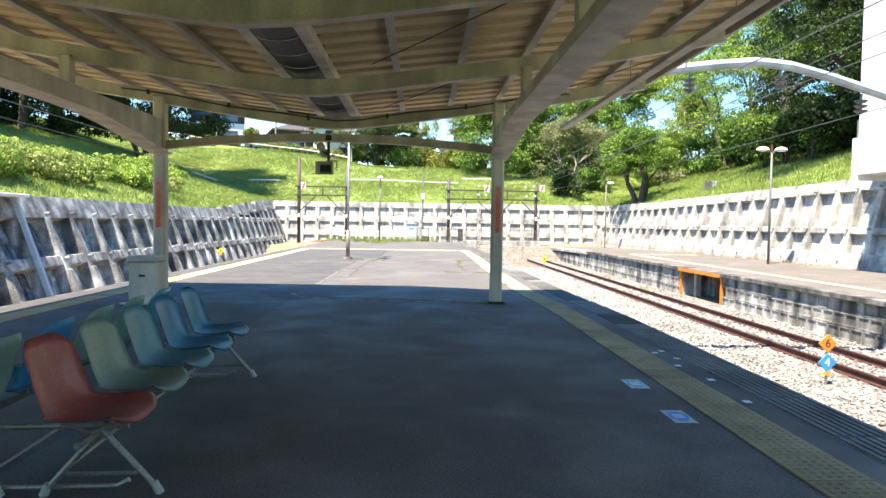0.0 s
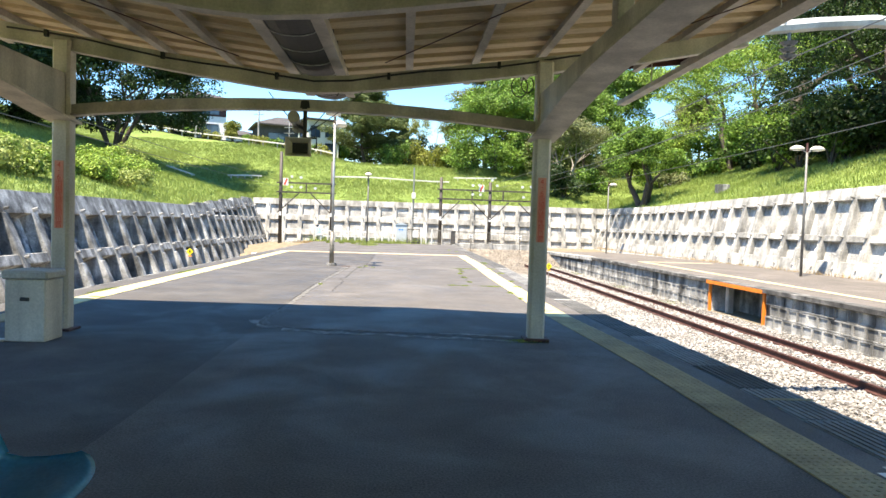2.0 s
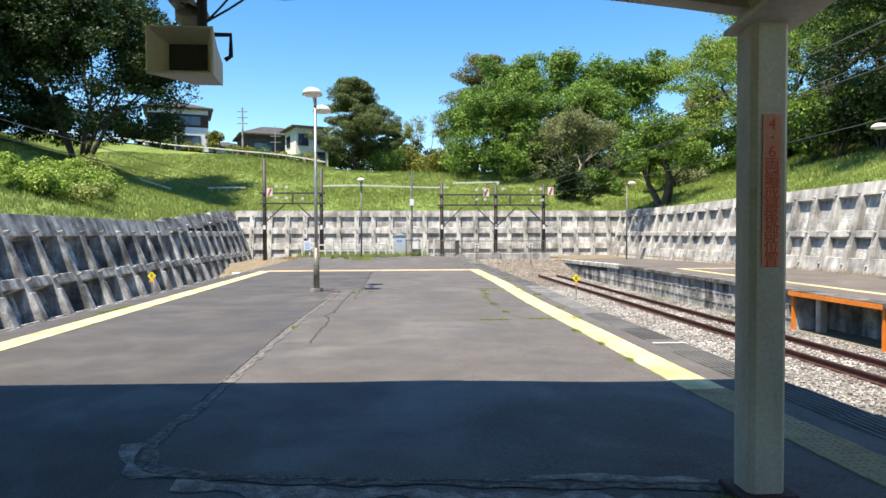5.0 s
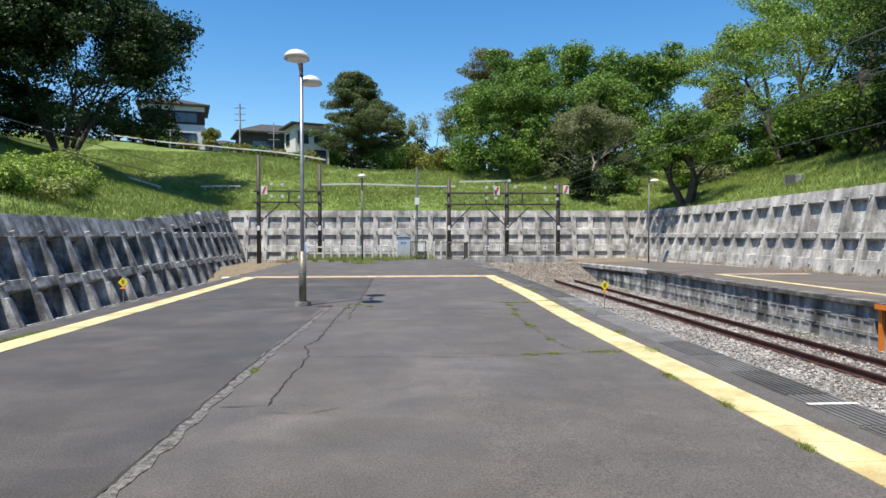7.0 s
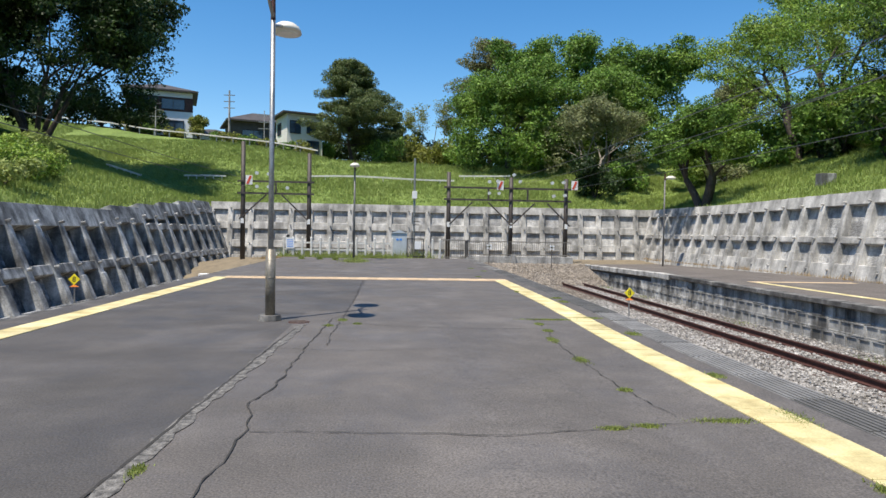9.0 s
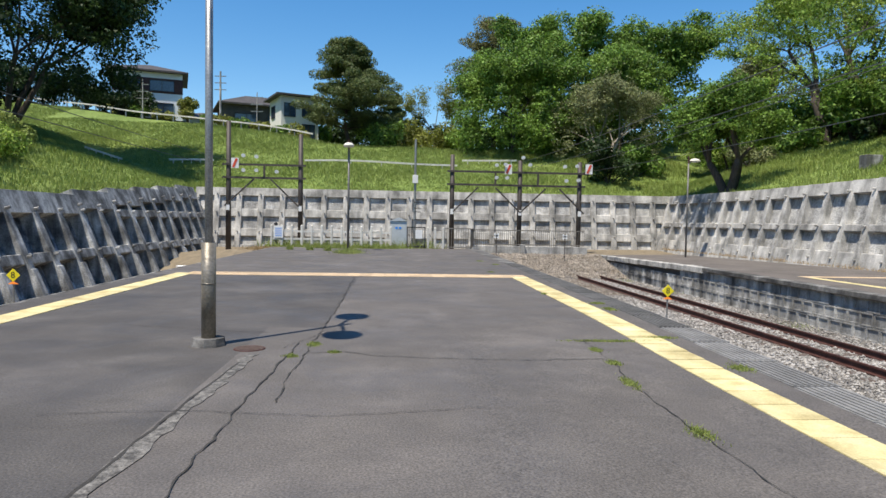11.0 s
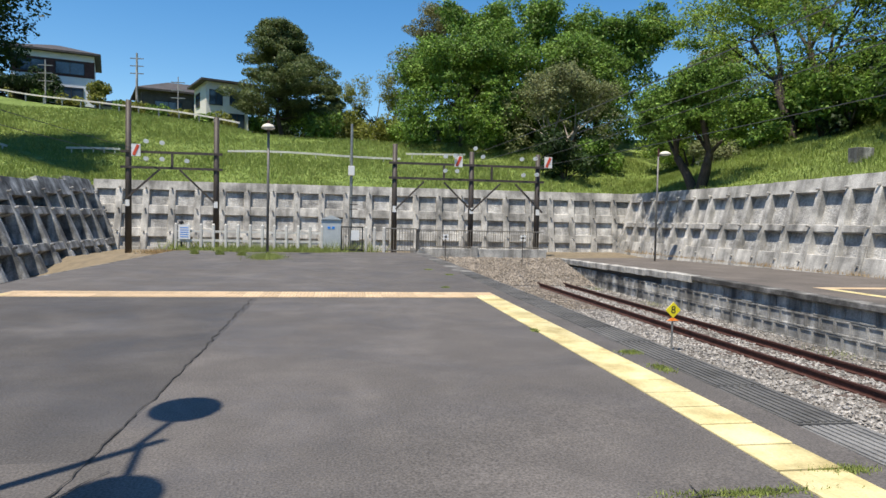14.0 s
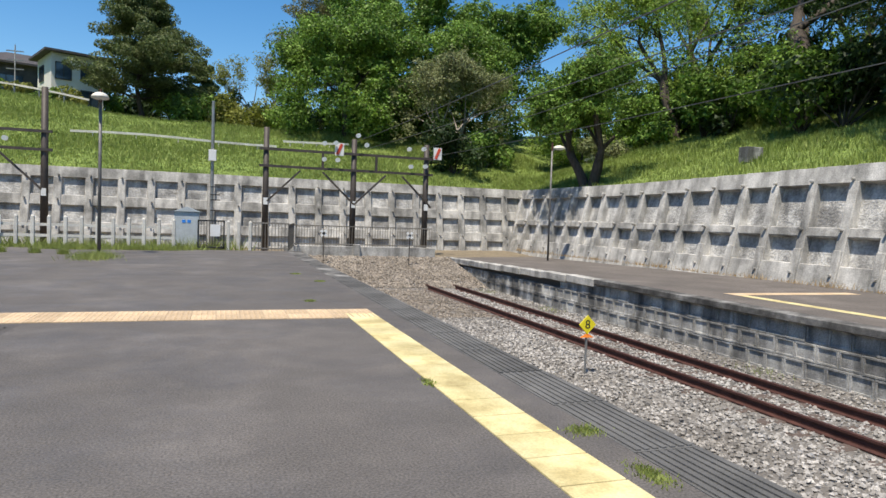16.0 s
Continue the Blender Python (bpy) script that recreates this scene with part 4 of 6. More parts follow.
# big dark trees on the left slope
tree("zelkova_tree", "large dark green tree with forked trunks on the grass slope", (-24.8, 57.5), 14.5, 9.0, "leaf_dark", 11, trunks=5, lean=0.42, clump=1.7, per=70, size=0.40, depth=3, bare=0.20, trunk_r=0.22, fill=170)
# the shadow on these tall trees is put into their leaf colour
tree("tall_tree", "tall tree at the slope's edge, shadow put into its dark leaves", (-34.5, 60.0), 17, 7.5, "leaf_dark", 12, clump=1.8, per=150, size=0.42, bare=0.03, fill=110)
tree("tall_tree", "tall tree at the slope's edge, shadow put into its dark leaves", (-31.0, 49.5), 15, 6.0, "leaf_dark", 13, clump=1.7, per=150, size=0.40, bare=0.04, fill=90)
tree("tall_tree", "tall tree at the slope's edge, shadow put into its dark leaves", (-36.0, 40.0), 15, 6.5, "leaf_dark", 14, clump=1.7, per=150, size=0.40, bare=0.04, fill=90)
tree("tall_tree", "tall tree at the slope's edge, shadow put into its dark leaves", (-40.5, 52.0), 16, 6.5, "leaf_dark", 15, clump=1.8, per=120, size=0.42, bare=0.04, fill=90)
# behind the end wall
pine("pine_tree", "dark layered pine tree beside the upper road", (-5.0, 80), 11.2, 5.6, 21, per=560)
pine("pine_tree", "tall brownish pine tree above the broadleaf trees", (11.0, 88), 16.2, 6.4, 22, "leaf_brown", per=330, bare=0.35)
pine("pine_tree", "small pine tree far behind", (-0.8, 96), 8.5, 3.0, 23, "leaf_pine", per=200)
tree("willow_tree", "thin yellow-green tree with sparse new leaves", (4.6, 89), 8.6, 4.3, "leaf_yellow", 24, trunks=2, lean=0.4, clump=0.9, per=16, size=0.28, bark="twig", fill=0)
for k, (x, y, r, h, lf) in enumerate(((-1.0, 79, 2.0, 2.6, "leaf_mid"), (1.4, 80.5, 2.4, 3.6, "leaf_yellow"), (4.2, 82, 2.2, 3.2, "leaf_yellow"), (-2.4, 82, 2.2, 4.2, "leaf_bright"), (6.6, 81.5, 2.0, 3.0, "leaf_bright"))):
    bush("shrub", "yellow-green shrub at the edge of the woods", (x, y), r, h, lf, 30 + k, per=170, size=0.3, group="shrubs below the woods")
tree("broadleaf_tree", "dense bright green broadleaf tree with low branches", (10.0, 70.5), 8.4, 5.6, "leaf_mid", 41, clump=1.5, per=75, size=0.36, bare=0.02, fill=110)
tree("broadleaf_tree", "dense green broadleaf tree in the woods", (16.4, 78), 12.9, 6.0, "leaf_mid", 42, clump=1.6, per=85, size=0.40, bare=0.03, fill=110)
tree("broadleaf_tree", "dense green broadleaf tree in the woods", (23.8, 77), 12.2, 5.6, "leaf_mid", 43, clump=1.6, per=85, size=0.40, bare=0.03, fill=110)
tree("broadleaf_tree", "dense green broadleaf tree in the woods", (13.4, 74), 10.4, 4.6, "leaf_mid", 44, clump=1.5, per=80, size=0.36, bare=0.03, fill=100)
tree("broadleaf_tree", "dense green broadleaf tree in the woods", (20.2, 72.5), 9.9, 5.0, "leaf_mid", 45, clump=1.5, per=80, size=0.36, bare=0.03, fill=100)
tree("old_cherry_tree", "greyish tree with many bare twigs", (16.6, 65.0), 7.0, 5.0, "leaf_grey", 46, trunks=4, lean=0.6, clump=0.9, per=26, size=0.24, bark="twig", bare=0.15, fill=60)
bush("dark_bush", "dark green bush above the wall", (15.2, 60.2), 2.3, 3.4, "leaf_dark", 47, per=330, size=0.26)
bush("dark_bush", "dark green bush above the wall", (18.0, 62.4), 2.0, 2.6, "leaf_mid", 48, per=260, size=0.26)
tree("vine_tree", "crooked tree with vine-covered trunks above the wall", (19.15, 50.6), 6.4, 3.5, "leaf_mid", 51, trunks=3, lean=0.4, clump=0.9, per=60, size=0.26, bare=0.46, trunk_r=0.30, fill=34)
# right side woods
# shade in the nearer woods is put into the colour of leaf_dark trees
RIGHT = ((27.5, 68, 6.2, 4.0, "leaf_bright", 30), (33.0, 72, 8.2, 4.2, "leaf_grey", 40), (29.5, 57, 11.5, 6.0, "leaf_bright", 42), (35.5, 61, 14.0, 6.5, "leaf_bright", 45),
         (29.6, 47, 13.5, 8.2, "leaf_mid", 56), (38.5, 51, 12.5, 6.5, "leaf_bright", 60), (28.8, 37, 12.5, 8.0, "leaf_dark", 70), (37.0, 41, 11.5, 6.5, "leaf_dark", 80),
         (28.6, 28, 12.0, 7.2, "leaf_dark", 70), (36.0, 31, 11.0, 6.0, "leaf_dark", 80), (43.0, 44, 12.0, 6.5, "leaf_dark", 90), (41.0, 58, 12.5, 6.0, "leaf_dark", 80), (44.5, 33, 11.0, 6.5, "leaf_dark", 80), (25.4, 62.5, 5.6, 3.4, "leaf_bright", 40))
for k, (x, y, h, s, lf, per) in enumerate(RIGHT):
    tree("woodland_tree", "leafy tree leaning over the grass bank", (x, y), h, s, lf, 60 + k, trunks=1 + k % 2, lean=0.3, clump=1.5, per=int(per * 1.5), size=0.28, bare=0.22 if k in (2, 4, 6, 8) else 0.04, flat=0.42, fill=100 if y < 45 else 62)
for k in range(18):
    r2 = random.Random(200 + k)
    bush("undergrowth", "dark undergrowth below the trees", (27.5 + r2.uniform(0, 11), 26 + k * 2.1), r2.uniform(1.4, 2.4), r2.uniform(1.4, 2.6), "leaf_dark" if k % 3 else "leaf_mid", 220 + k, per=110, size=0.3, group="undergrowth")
# added thickets: the dark below the trees is put into their leaves
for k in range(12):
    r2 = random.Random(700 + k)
    bush("undergrowth", "large thicket added for the dark shade below the trees", (34 + r2.uniform(0, 8), 24 + k * 4.0), r2.uniform(2.6, 3.8), r2.uniform(3.5, 5.5), "leaf_dark", 720 + k, per=150, size=0.4, group="undergrowth")
# further added thickets; the first twelve hold the shade in leaf_dark
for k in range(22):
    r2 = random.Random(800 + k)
    bush("undergrowth", "large thicket added for the dark shade below the trees", (26.6 + r2.uniform(0, 5) + (2.0 if k > 15 else 0), 22 + k * 1.9), r2.uniform(2.0, 3.0), r2.uniform(2.6, 4.6), "leaf_dark" if k < 12 else "leaf_mid", 820 + k, per=230, size=0.3, group="undergrowth")
for k in range(15):
    r2 = random.Random(860 + k)
    bush("thicket", "dark thicket behind the pine and the broadleaf trees", (-9.0 + k * 2.4, 88 + r2.uniform(0, 4)), r2.uniform(2.2, 3.0), r2.uniform(3.4, 5.4), "leaf_mid" if k % 3 == 0 else "leaf_dark", 880 + k, per=260, size=0.32, group="undergrowth")
bush("flowering_bush", "bush with pale flowers on the bank", (24.6, 58.0), 1.5, 1.8, "leaf_grey", 250, per=200, size=0.2)
# leafy shrubs along the top of the left wall
for k in range(26):
    r2 = random.Random(300 + k)
    y = 16 + k * 1.35
    bush("leafy_shrub", "bright leafy shrub on the bank above the wall", (-15.2 - r2.uniform(0, 4.5) - max(0, (y - 36) * 0.18), y), r2.uniform(1.1, 1.8), r2.uniform(1.1, 1.75), "leaf_bright" if k % 4 else "weed", 320 + k, per=330, size=0.16, group="shrubs above the wall")

# long grass over the banks
def grass_field(name, n, area, hmin, hmax, material, seed, parent):
    r = np.random.default_rng(seed)
    xs, ys = r.uniform(area[0], area[1], n), r.uniform(area[2], area[3], n)
    vs, fs = [], []
    for x, y in zip(xs, ys):
        z = ground_z(x, y)
        if z < 1.0:
            continue
        h = r.uniform(hmin, hmax) * (0.6 + 0.8 * (noise.noise(Vector((x * 0.25, y * 0.25, 5))) + 0.5))
        for _ in range(4):
            a = r.uniform(0, 6.28)
            w = r.uniform(0.014, 0.034)
            dx, dy = math.cos(a) * w, math.sin(a) * w
            lx, ly = r.uniform(-0.55, 0.55, 2) * h
            ox, oy = r.uniform(-0.2, 0.2, 2)
            i = len(vs)
            vs += [(x + ox - dx, y + oy - dy, z - 0.05), (x + ox + dx, y + oy + dy, z - 0.05), (x + ox + lx, y + oy + ly, z + h)]
            fs.append((i, i + 1, i + 2))
    ob = new(name, raw(name, vs, fs, material))
    ob.parent = parent
    return ob


grass = thing("grass", "long green grass on the banks of the cutting", "grass", kind="stuff")
grass_field("blades", 62000, (-34, 24, 56.2, 80), 0.08, 0.21, M["grass"], 1, grass)
grass_field("blades", 24000, (-32, -12.2, 14, 58), 0.1, 0.28, M["grass"], 2, grass)
grass_field("blades", 22000, (17.0, 33, 16, 60), 0.1, 0.27, M["grass"], 3, grass)
grass_field("blades", 16000, (-50, -34, 54, 88), 0.12, 0.3, M["grass"], 7, grass)
grass_field("blades", 7000, (-30, 24, 57, 76), 0.12, 0.3, M["weed"], 4, grass)

# ---- houses and road above ----
def edge_y(X):
    lim = 8.6 + max(0.0, -X - 6) * 0.14 - 0.9 * ease(-14, -2, X)
    return YB + (lim - 3.12) / (0.30 + 0.02 * (1 - min(1.0, max(0.0, (X - XL) / (XR - XL)))))


rail_thing = thing("guard_rail", "white metal guard rail along the upper road", "guard rail")
pts = [(X, edge_y(X) - 0.2) for X in np.linspace(-46, -7.5, 22)]
for (xa, ya), (xb, yb) in zip(pts, pts[1:]):
    bm = bmesh.new()
    bar(bm, (xa, ya, ground_z(xa, ya) + 0.62), (xb, yb, ground_z(xb, yb) + 0.62), 0.05, 0.13)
    part("rail", bm, M["fence_conc"], rail_thing)
    bm = bmesh.new()
    tube(bm, (xa, ya + 0.08, ground_z(xa, ya) - 0.2), (xa, ya + 0.08, ground_z(xa, ya) + 0.74), 0.06, 0.06, 6)
    part("post", bm, M["galv"], rail_thing)
road_v, road_f = [], []
for i, X in enumerate(np.linspace(-50, 12, 40)):
    for dy in (0.4, 5.4):
        y = edge_y(X) + dy
        road_v.append((X, y, ground_z(X, y) + 0.12))
    if i:
        road_f.append((2 * i - 2, 2 * i - 1, 2 * i + 1, 2 * i))
tagged(new("road", raw("road", road_v, road_f, M["road"])), "grey asphalt road along the top of the bank", "road", kind="structure")


def house(name, label, at, w, d, h, rz, wall, hip=1.3, storeys=2, wins=(), z=None):
    """A two-storey house with a low hipped roof and overhanging eaves; wins: (u, v, w, h, face)."""
    x, y = at
    t = thing(name, label, "house", (x, y, (ground_z(x, y) if z is None else z) - 0.6), "houses above the cutting")
    t.rotation_euler = (0, 0, radians(rz))
    bm = bmesh.new()
    box(bm, -w / 2, w / 2, -d / 2, d / 2, 0, h)
    part("wall", bm, M[wall], t)
    bm = bmesh.new()
    e = 0.6
    b4 = [bm.verts.new(p) for p in ((-w / 2 - e, -d / 2 - e, h), (w / 2 + e, -d / 2 - e, h), (w / 2 + e, d / 2 + e, h), (-w / 2 - e, d / 2 + e, h))]
    t4 = [bm.verts.new(p) for p in ((-w / 2 - e, -d / 2 - e, h + 0.18), (w / 2 + e, -d / 2 - e, h + 0.18), (w / 2 + e, d / 2 + e, h + 0.18), (-w / 2 - e, d / 2 + e, h + 0.18))]
    r2 = [bm.verts.new((-w / 2 + d * 0.42, 0, h + hip)), bm.verts.new((w / 2 - d * 0.42, 0, h + hip))]
    bm.faces.new(b4)
    for i in range(4):
        bm.faces.new([b4[i], b4[(i + 1) % 4], t4[(i + 1) % 4], t4[i]])
    bm.faces.new([t4[0], t4[1], r2[1], r2[0]])
    bm.faces.new([t4[1], t4[2], r2[1]])
    bm.faces.new([t4[2], t4[3], r2[0], r2[1]])
    bm.faces.new([t4[3], t4[0], r2[0]])
    part("roof", bm, M["roof_tile"], t, "dark hipped tile roof")
    for u, v, ww, hh, face in wins:
        win = new("window")
        win.parent = t
        m = pose(u, -d / 2, v) if face == "s" else pose(w / 2, u, v, 0, 0, 90) if face == "e" else pose(-w / 2, u, v, 0, 0, -90)
        win.matrix_basis = m
        bm = bmesh.new()
        for a in ((-ww / 2 - 0.07, ww / 2 + 0.07, -0.07, 0.0), (-ww / 2 - 0.07, ww / 2 + 0.07, hh, hh + 0.07), (-ww / 2 - 0.07, -ww / 2, 0, hh), (ww / 2, ww / 2 + 0.07, 0, hh), (-0.03, 0.03, 0, hh)):
            box(bm, a[0], a[1], -0.09, 0.02, a[2], a[3])
        part("frame", bm, M["black"], win)
        bm = bmesh.new()
        box(bm, -ww / 2, ww / 2, -0.04, -0.02, 0, hh)
        part("pane", bm, M["glass"], win)
    return t


ha = house("house", "white two-storey house with brown upper band above the bank", (-28.4, 91.5), 7.0, 7.5, 6.2, 18, "plaster_white", 1.5, wins=((-2.2, 1.3, 1.7, 1.6, "s"), (1.5, 1.2, 2.0, 1.7, "s"), (1.4, 4.25, 2.4, 1.1, "s"), (-1.9, 4.25, 2.2, 1.1, "s")), z=11.4)
bm = bmesh.new()
box(bm, -3.53, 3.53, -3.78, -3.74, 4.0, 5.6)
part("upper_band", bm, M["rail"], ha, "dark brown upper storey cladding")
house("house", "brown house with a wide gabled roof and balcony", (-17.2, 95.5), 8.4, 7.0, 4.6, 20, "roof_tile", 1.7, wins=((-1.6, 2.3, 2.6, 1.3, "s"), (2.0, 2.3, 2.4, 1.3, "s")), z=10.3)
house("house", "low house with a blue-grey roof behind the hedge", (-24.5, 99), 6.0, 6.0, 3.4, 10, "plaster_white", 1.2, wins=((0, 1.5, 1.4, 1.1, "s"),), z=10.4)
house("house", "cream two-storey house with blue windows beside the pine", (-11.4, 87.0), 4.0, 5.0, 6.1, 24, "plaster", 0.45, wins=((0.9, 4.1, 1.3, 1.2, "s"), (0.9, 1.7, 1.3, 1.5, "s"), (-1.1, 4.0, 1.1, 1.3, "s"), (0.8, 4.1, 1.4, 1.2, "w"), (0.8, 1.8, 1.3, 1.3, "w")), z=8.7)
bush("round_bush", "clipped round golden-green bush by the road", (-21.6, 83.6), 1.35, 2.9, "leaf_yellow", 401, per=420, size=0.2)
for k, X in enumerate((-30, -27.5, -24.5, -19.5, -17.6, -15.6, -13.6, -11.5, -9.6)):
    bush("hedge_bush", "garden hedge bush behind the guard rail", (X, edge_y(X) + 2.8), 1.3, 1.4, "leaf_mid" if k % 2 else "leaf_yellow", 410 + k, per=130, size=0.24, group="garden bushes")


for k, X in enumerate(np.arange(-47, -25.5, 2.2)):
    bush("hedge_bush", "tall dark hedge bush beside the road", (float(X), edge_y(X) + 2.2 + 1.2 * (k % 2)), 2.2, 2.2 + (k * 7 % 4) * 0.5 + (1.6 if X < -34 else 0), "leaf_dark", 440 + k, per=300, size=0.26, group="garden bushes")


def utility_pole(at, h, r, label):
    x, y = at
    t = thing("utility_pole", label, "pole", (x, y, ground_z(x, y) - 0.3))
    bm = bmesh.new()
    tube(bm, (0, 0, 0), (0, 0, h), r, r * 0.7, 8)
    part("shaft", bm, M["conc"], t)
    for z in (h - 0.5, h - 1.2, h - 1.9):
        bm = bmesh.new()
        bar(bm, (-0.6, 0, z), (0.6, 0, z), 0.08, 0.08)
        part("crossarm", bm, M["galv"], t)
    return t


utility_pole((-18.6, 84.5), 6.4, 0.13, "grey utility pole with crossarms beside the upper road")
utility_pole((-14.2, 81.5), 4.6, 0.06, "thin grey pole beside the upper road")
utility_pole((-25.8, 82.6), 4.2, 0.07, "short dark street lamp post beside the road")
# white pipes on the slope
for xa, xb, y, label in ((-7.0, 4.6, 64.2, "long white pipe rail on the grass slope"), (5.2, 9.6, 66.3, "white pipe rail on the grass slope"), (-16.6, -13.4, 63.0, "short white board on the grass slope"), (-21.5, -19.0, 60.8, "grey plank lying on the grass slope"), (25.0, 27.2, 61.0, "white board on the bank")):
    t = thing("pipe_rail", label, "pipe rail", group="pipes on the slope")
    for i in range(6):
        bm = bmesh.new()
        p, q = xa + (xb - xa) * i / 6, xa + (xb - xa) * (i + 1) / 6
        bar(bm, (p, y, ground_z(p, y) + 0.30), (q, y, ground_z(q, y) + 0.30), 0.12, 0.13)
        part("pipe", bm, M["fence_conc"], t)
    for i in range(5):
        p = xa + (xb - xa) * (i + 0.5) / 5
        bm = bmesh.new()
        tube(bm, (p, y, ground_z(p, y) - 0.2), (p, y, ground_z(p, y) + 0.28), 0.04, 0.04, 6)
        part("support", bm, M["fence_conc"], t)

# ---- platform fittings ----
def street_lamp(name, label, at, h, heads, r=0.043, sleeve=True, parts_dark=False, plinth=True):
    x, y, z = at
    t = thing(name, label, "lamp post", (x, y, z))
    bm = bmesh.new()
    tube(bm, (0, 0, 0), (0, 0, h), r, r * 0.85, 14)
    part("pole", bm, M["pole_grey" if parts_dark else "galv"], t, "", True)
    if sleeve:
        bm = bmesh.new()
        tube(bm, (0, 0, 0.05), (0, 0, 1.10), r * 1.75, r * 1.75, 18)
        tube(bm, (0, 0, 0.66), (0, 0, 0.672), r * 1.82, r * 1.82, 18)
        part("sleeve", bm, M["pole_rust"], t, "brown-tinged steel sleeve", True)
    if plinth:
        bm = bmesh.new()
        tube(bm, (0, 0, -0.02), (0, 0, 0.085), 0.19, 0.165, 9)
        part("plinth", bm, M["coping"], t, "rough concrete foot")
    for dx, dy, dz in heads:
        n = math.hypot(dx, dy)
        bm = bmesh.new()
        tube(bm, (0, 0, h - 0.12 + dz), (dx * 0.6, dy * 0.6, h + 0.02 + dz), 0.025, 0.025, 8)
        hd = part("arm", bm, M["galv"], t)
        bm = bmesh.new()
        bmesh.ops.create_uvsphere(bm, u_segments=18, v_segments=10, radius=0.24)
        bmesh.ops.delete(bm, geom=[v for v in bm.verts if v.co.z < -0.02], context='VERTS')
        for v in bm.verts:
            v.co = Vector((v.co.x * (1.0 if abs(dx) < abs(dy) else 1.25), v.co.y * (1.25 if abs(dx) < abs(dy) else 1.0), v.co.z * 0.72)) + Vector((dx, dy, h + dz))
        bmesh.ops.holes_fill(bm, edges=bm.edges)
        part("shade", bm, M["cream"], t, "cream enamel lamp shade", True)
        bm = bmesh.new()
        tube(bm, (dx, dy, h + dz - 0.03), (dx, dy, h + dz + 0.0), 0.17, 0.19, 16)
        part("diffuser", bm, M["white"], hd)
    bm = bmesh.new()
    tube(bm, (0, 0, h - 0.1), (0, 0, h + 0.28), r * 0.9, r * 0.75, 12)
    part("cap", bm, M["rail"], t)
    return t


street_lamp("street_lamp", "twin-headed lamp post with a brown steel sleeve on the platform", (-1.96, 20.9, 0), 4.70, ((0.03, -0.76, 0.06), (0.08, 0.76, -0.06)))
street_lamp("street_lamp", "twin-headed lamp post on the opposite platform", (16.64, 25.3, QZ), 5.16, ((-0.42, 0.0, 0.0), (0.42, 0.0, 0.0)), 0.055, False, True, plinth=False)
street_lamp("street_lamp", "single-headed lamp post behind the platform end", (-2.08, 42.5, 0), 4.50, ((0.0, -0.1, 0.0),), 0.05, False, True, plinth=False)
street_lamp("street_lamp", "single-headed lamp post at the end of the opposite platform", (15.62, 48.1, -0.42), 5.20, ((0.35, 0.0, 0.0),), 0.05, False, True, plinth=False)

# manhole cover
mh = thing("manhole_cover", "rusty round manhole cover set in the asphalt", "manhole cover")
bm = bmesh.new()
tube(bm, (-1.49, 20.72, -0.005), (-1.49, 20.72, 0.008), 0.165, 0.16, 24)
part("plate", bm, M["rail"], mh)
bm = bmesh.new()
for i in range(-3, 4):
    w = math.sqrt(0.15 ** 2 - (i * 0.04) ** 2)
    box(bm, -1.49 - w, -1.49 + w, 20.72 + i * 0.04 - 0.008, 20.72 + i * 0.04 + 0.008, 0.007, 0.011)
part("ribs", bm, M["sleeper"], mh)


# ---- stop markers ----
def stop_marker(label, at, texts, base_z, plate_z, size=0.165):
    x, y = at
    t = thing("stop_marker", label, "sign", (x, y, 0), "train stop markers")
    bm = bmesh.new()
    tube(bm, (0, 0.02, base_z), (0, 0.02, plate_z + 0.1), 0.022, 0.022, 8)
    part("post", bm, M["galv"], t)
    z = plate_z
    for body, m_plate, m_text in texts:
        bm = bmesh.new()
        box(bm, -size * 0.75, size * 0.75, -0.008, 0.008, -size * 0.75, size * 0.75, 0.003, Matrix.Translation((0, 0, z)) @ Matrix.Rotation(radians(45), 4, 'Y'))
        pl = part("plate", bm, M[m_plate], t)
        text_mesh("number", body, size * 1.35, M[m_text], pl, pose(0, -0.011, z, 90, 0, 0))
        z -= size * 2.15
    bm = bmesh.new()
    v = [bm.verts.new(p) for p in ((-0.13, -0.02, z + size * 0.75), (0.13, -0.02, z + size * 0.75), (0.0, 0.0, z + size * 1.25), (-0.13, 0.02, z + size * 0.75), (0.13, 0.02, z + size * 0.75))]
    for q in ((0, 1, 2), (3, 2, 4), (0, 2, 3), (1, 4, 2), (0, 3, 4, 1)):
        bm.faces.new([v[i] for i in q])
    part("fin", bm, M["orange"], t, "orange triangular fin")
    return t


stop_marker("yellow diamond stop marker with number eight beside the rails", (7.54, 31.35), (("8", "sign_yellow", "black"),), -1.38, -0.456)
stop_marker("yellow diamond stop marker with number eight by the leaning wall", (-9.9, 31.5), (("8", "sign_yellow", "black"),), -1.38, -0.24)
stop_marker("orange and blue diamond stop markers with numbers six and four", (8.07, 7.43), (("6", "orange", "rail"), ("4", "blue_sign", "white")), -1.38, -0.623, 0.16)

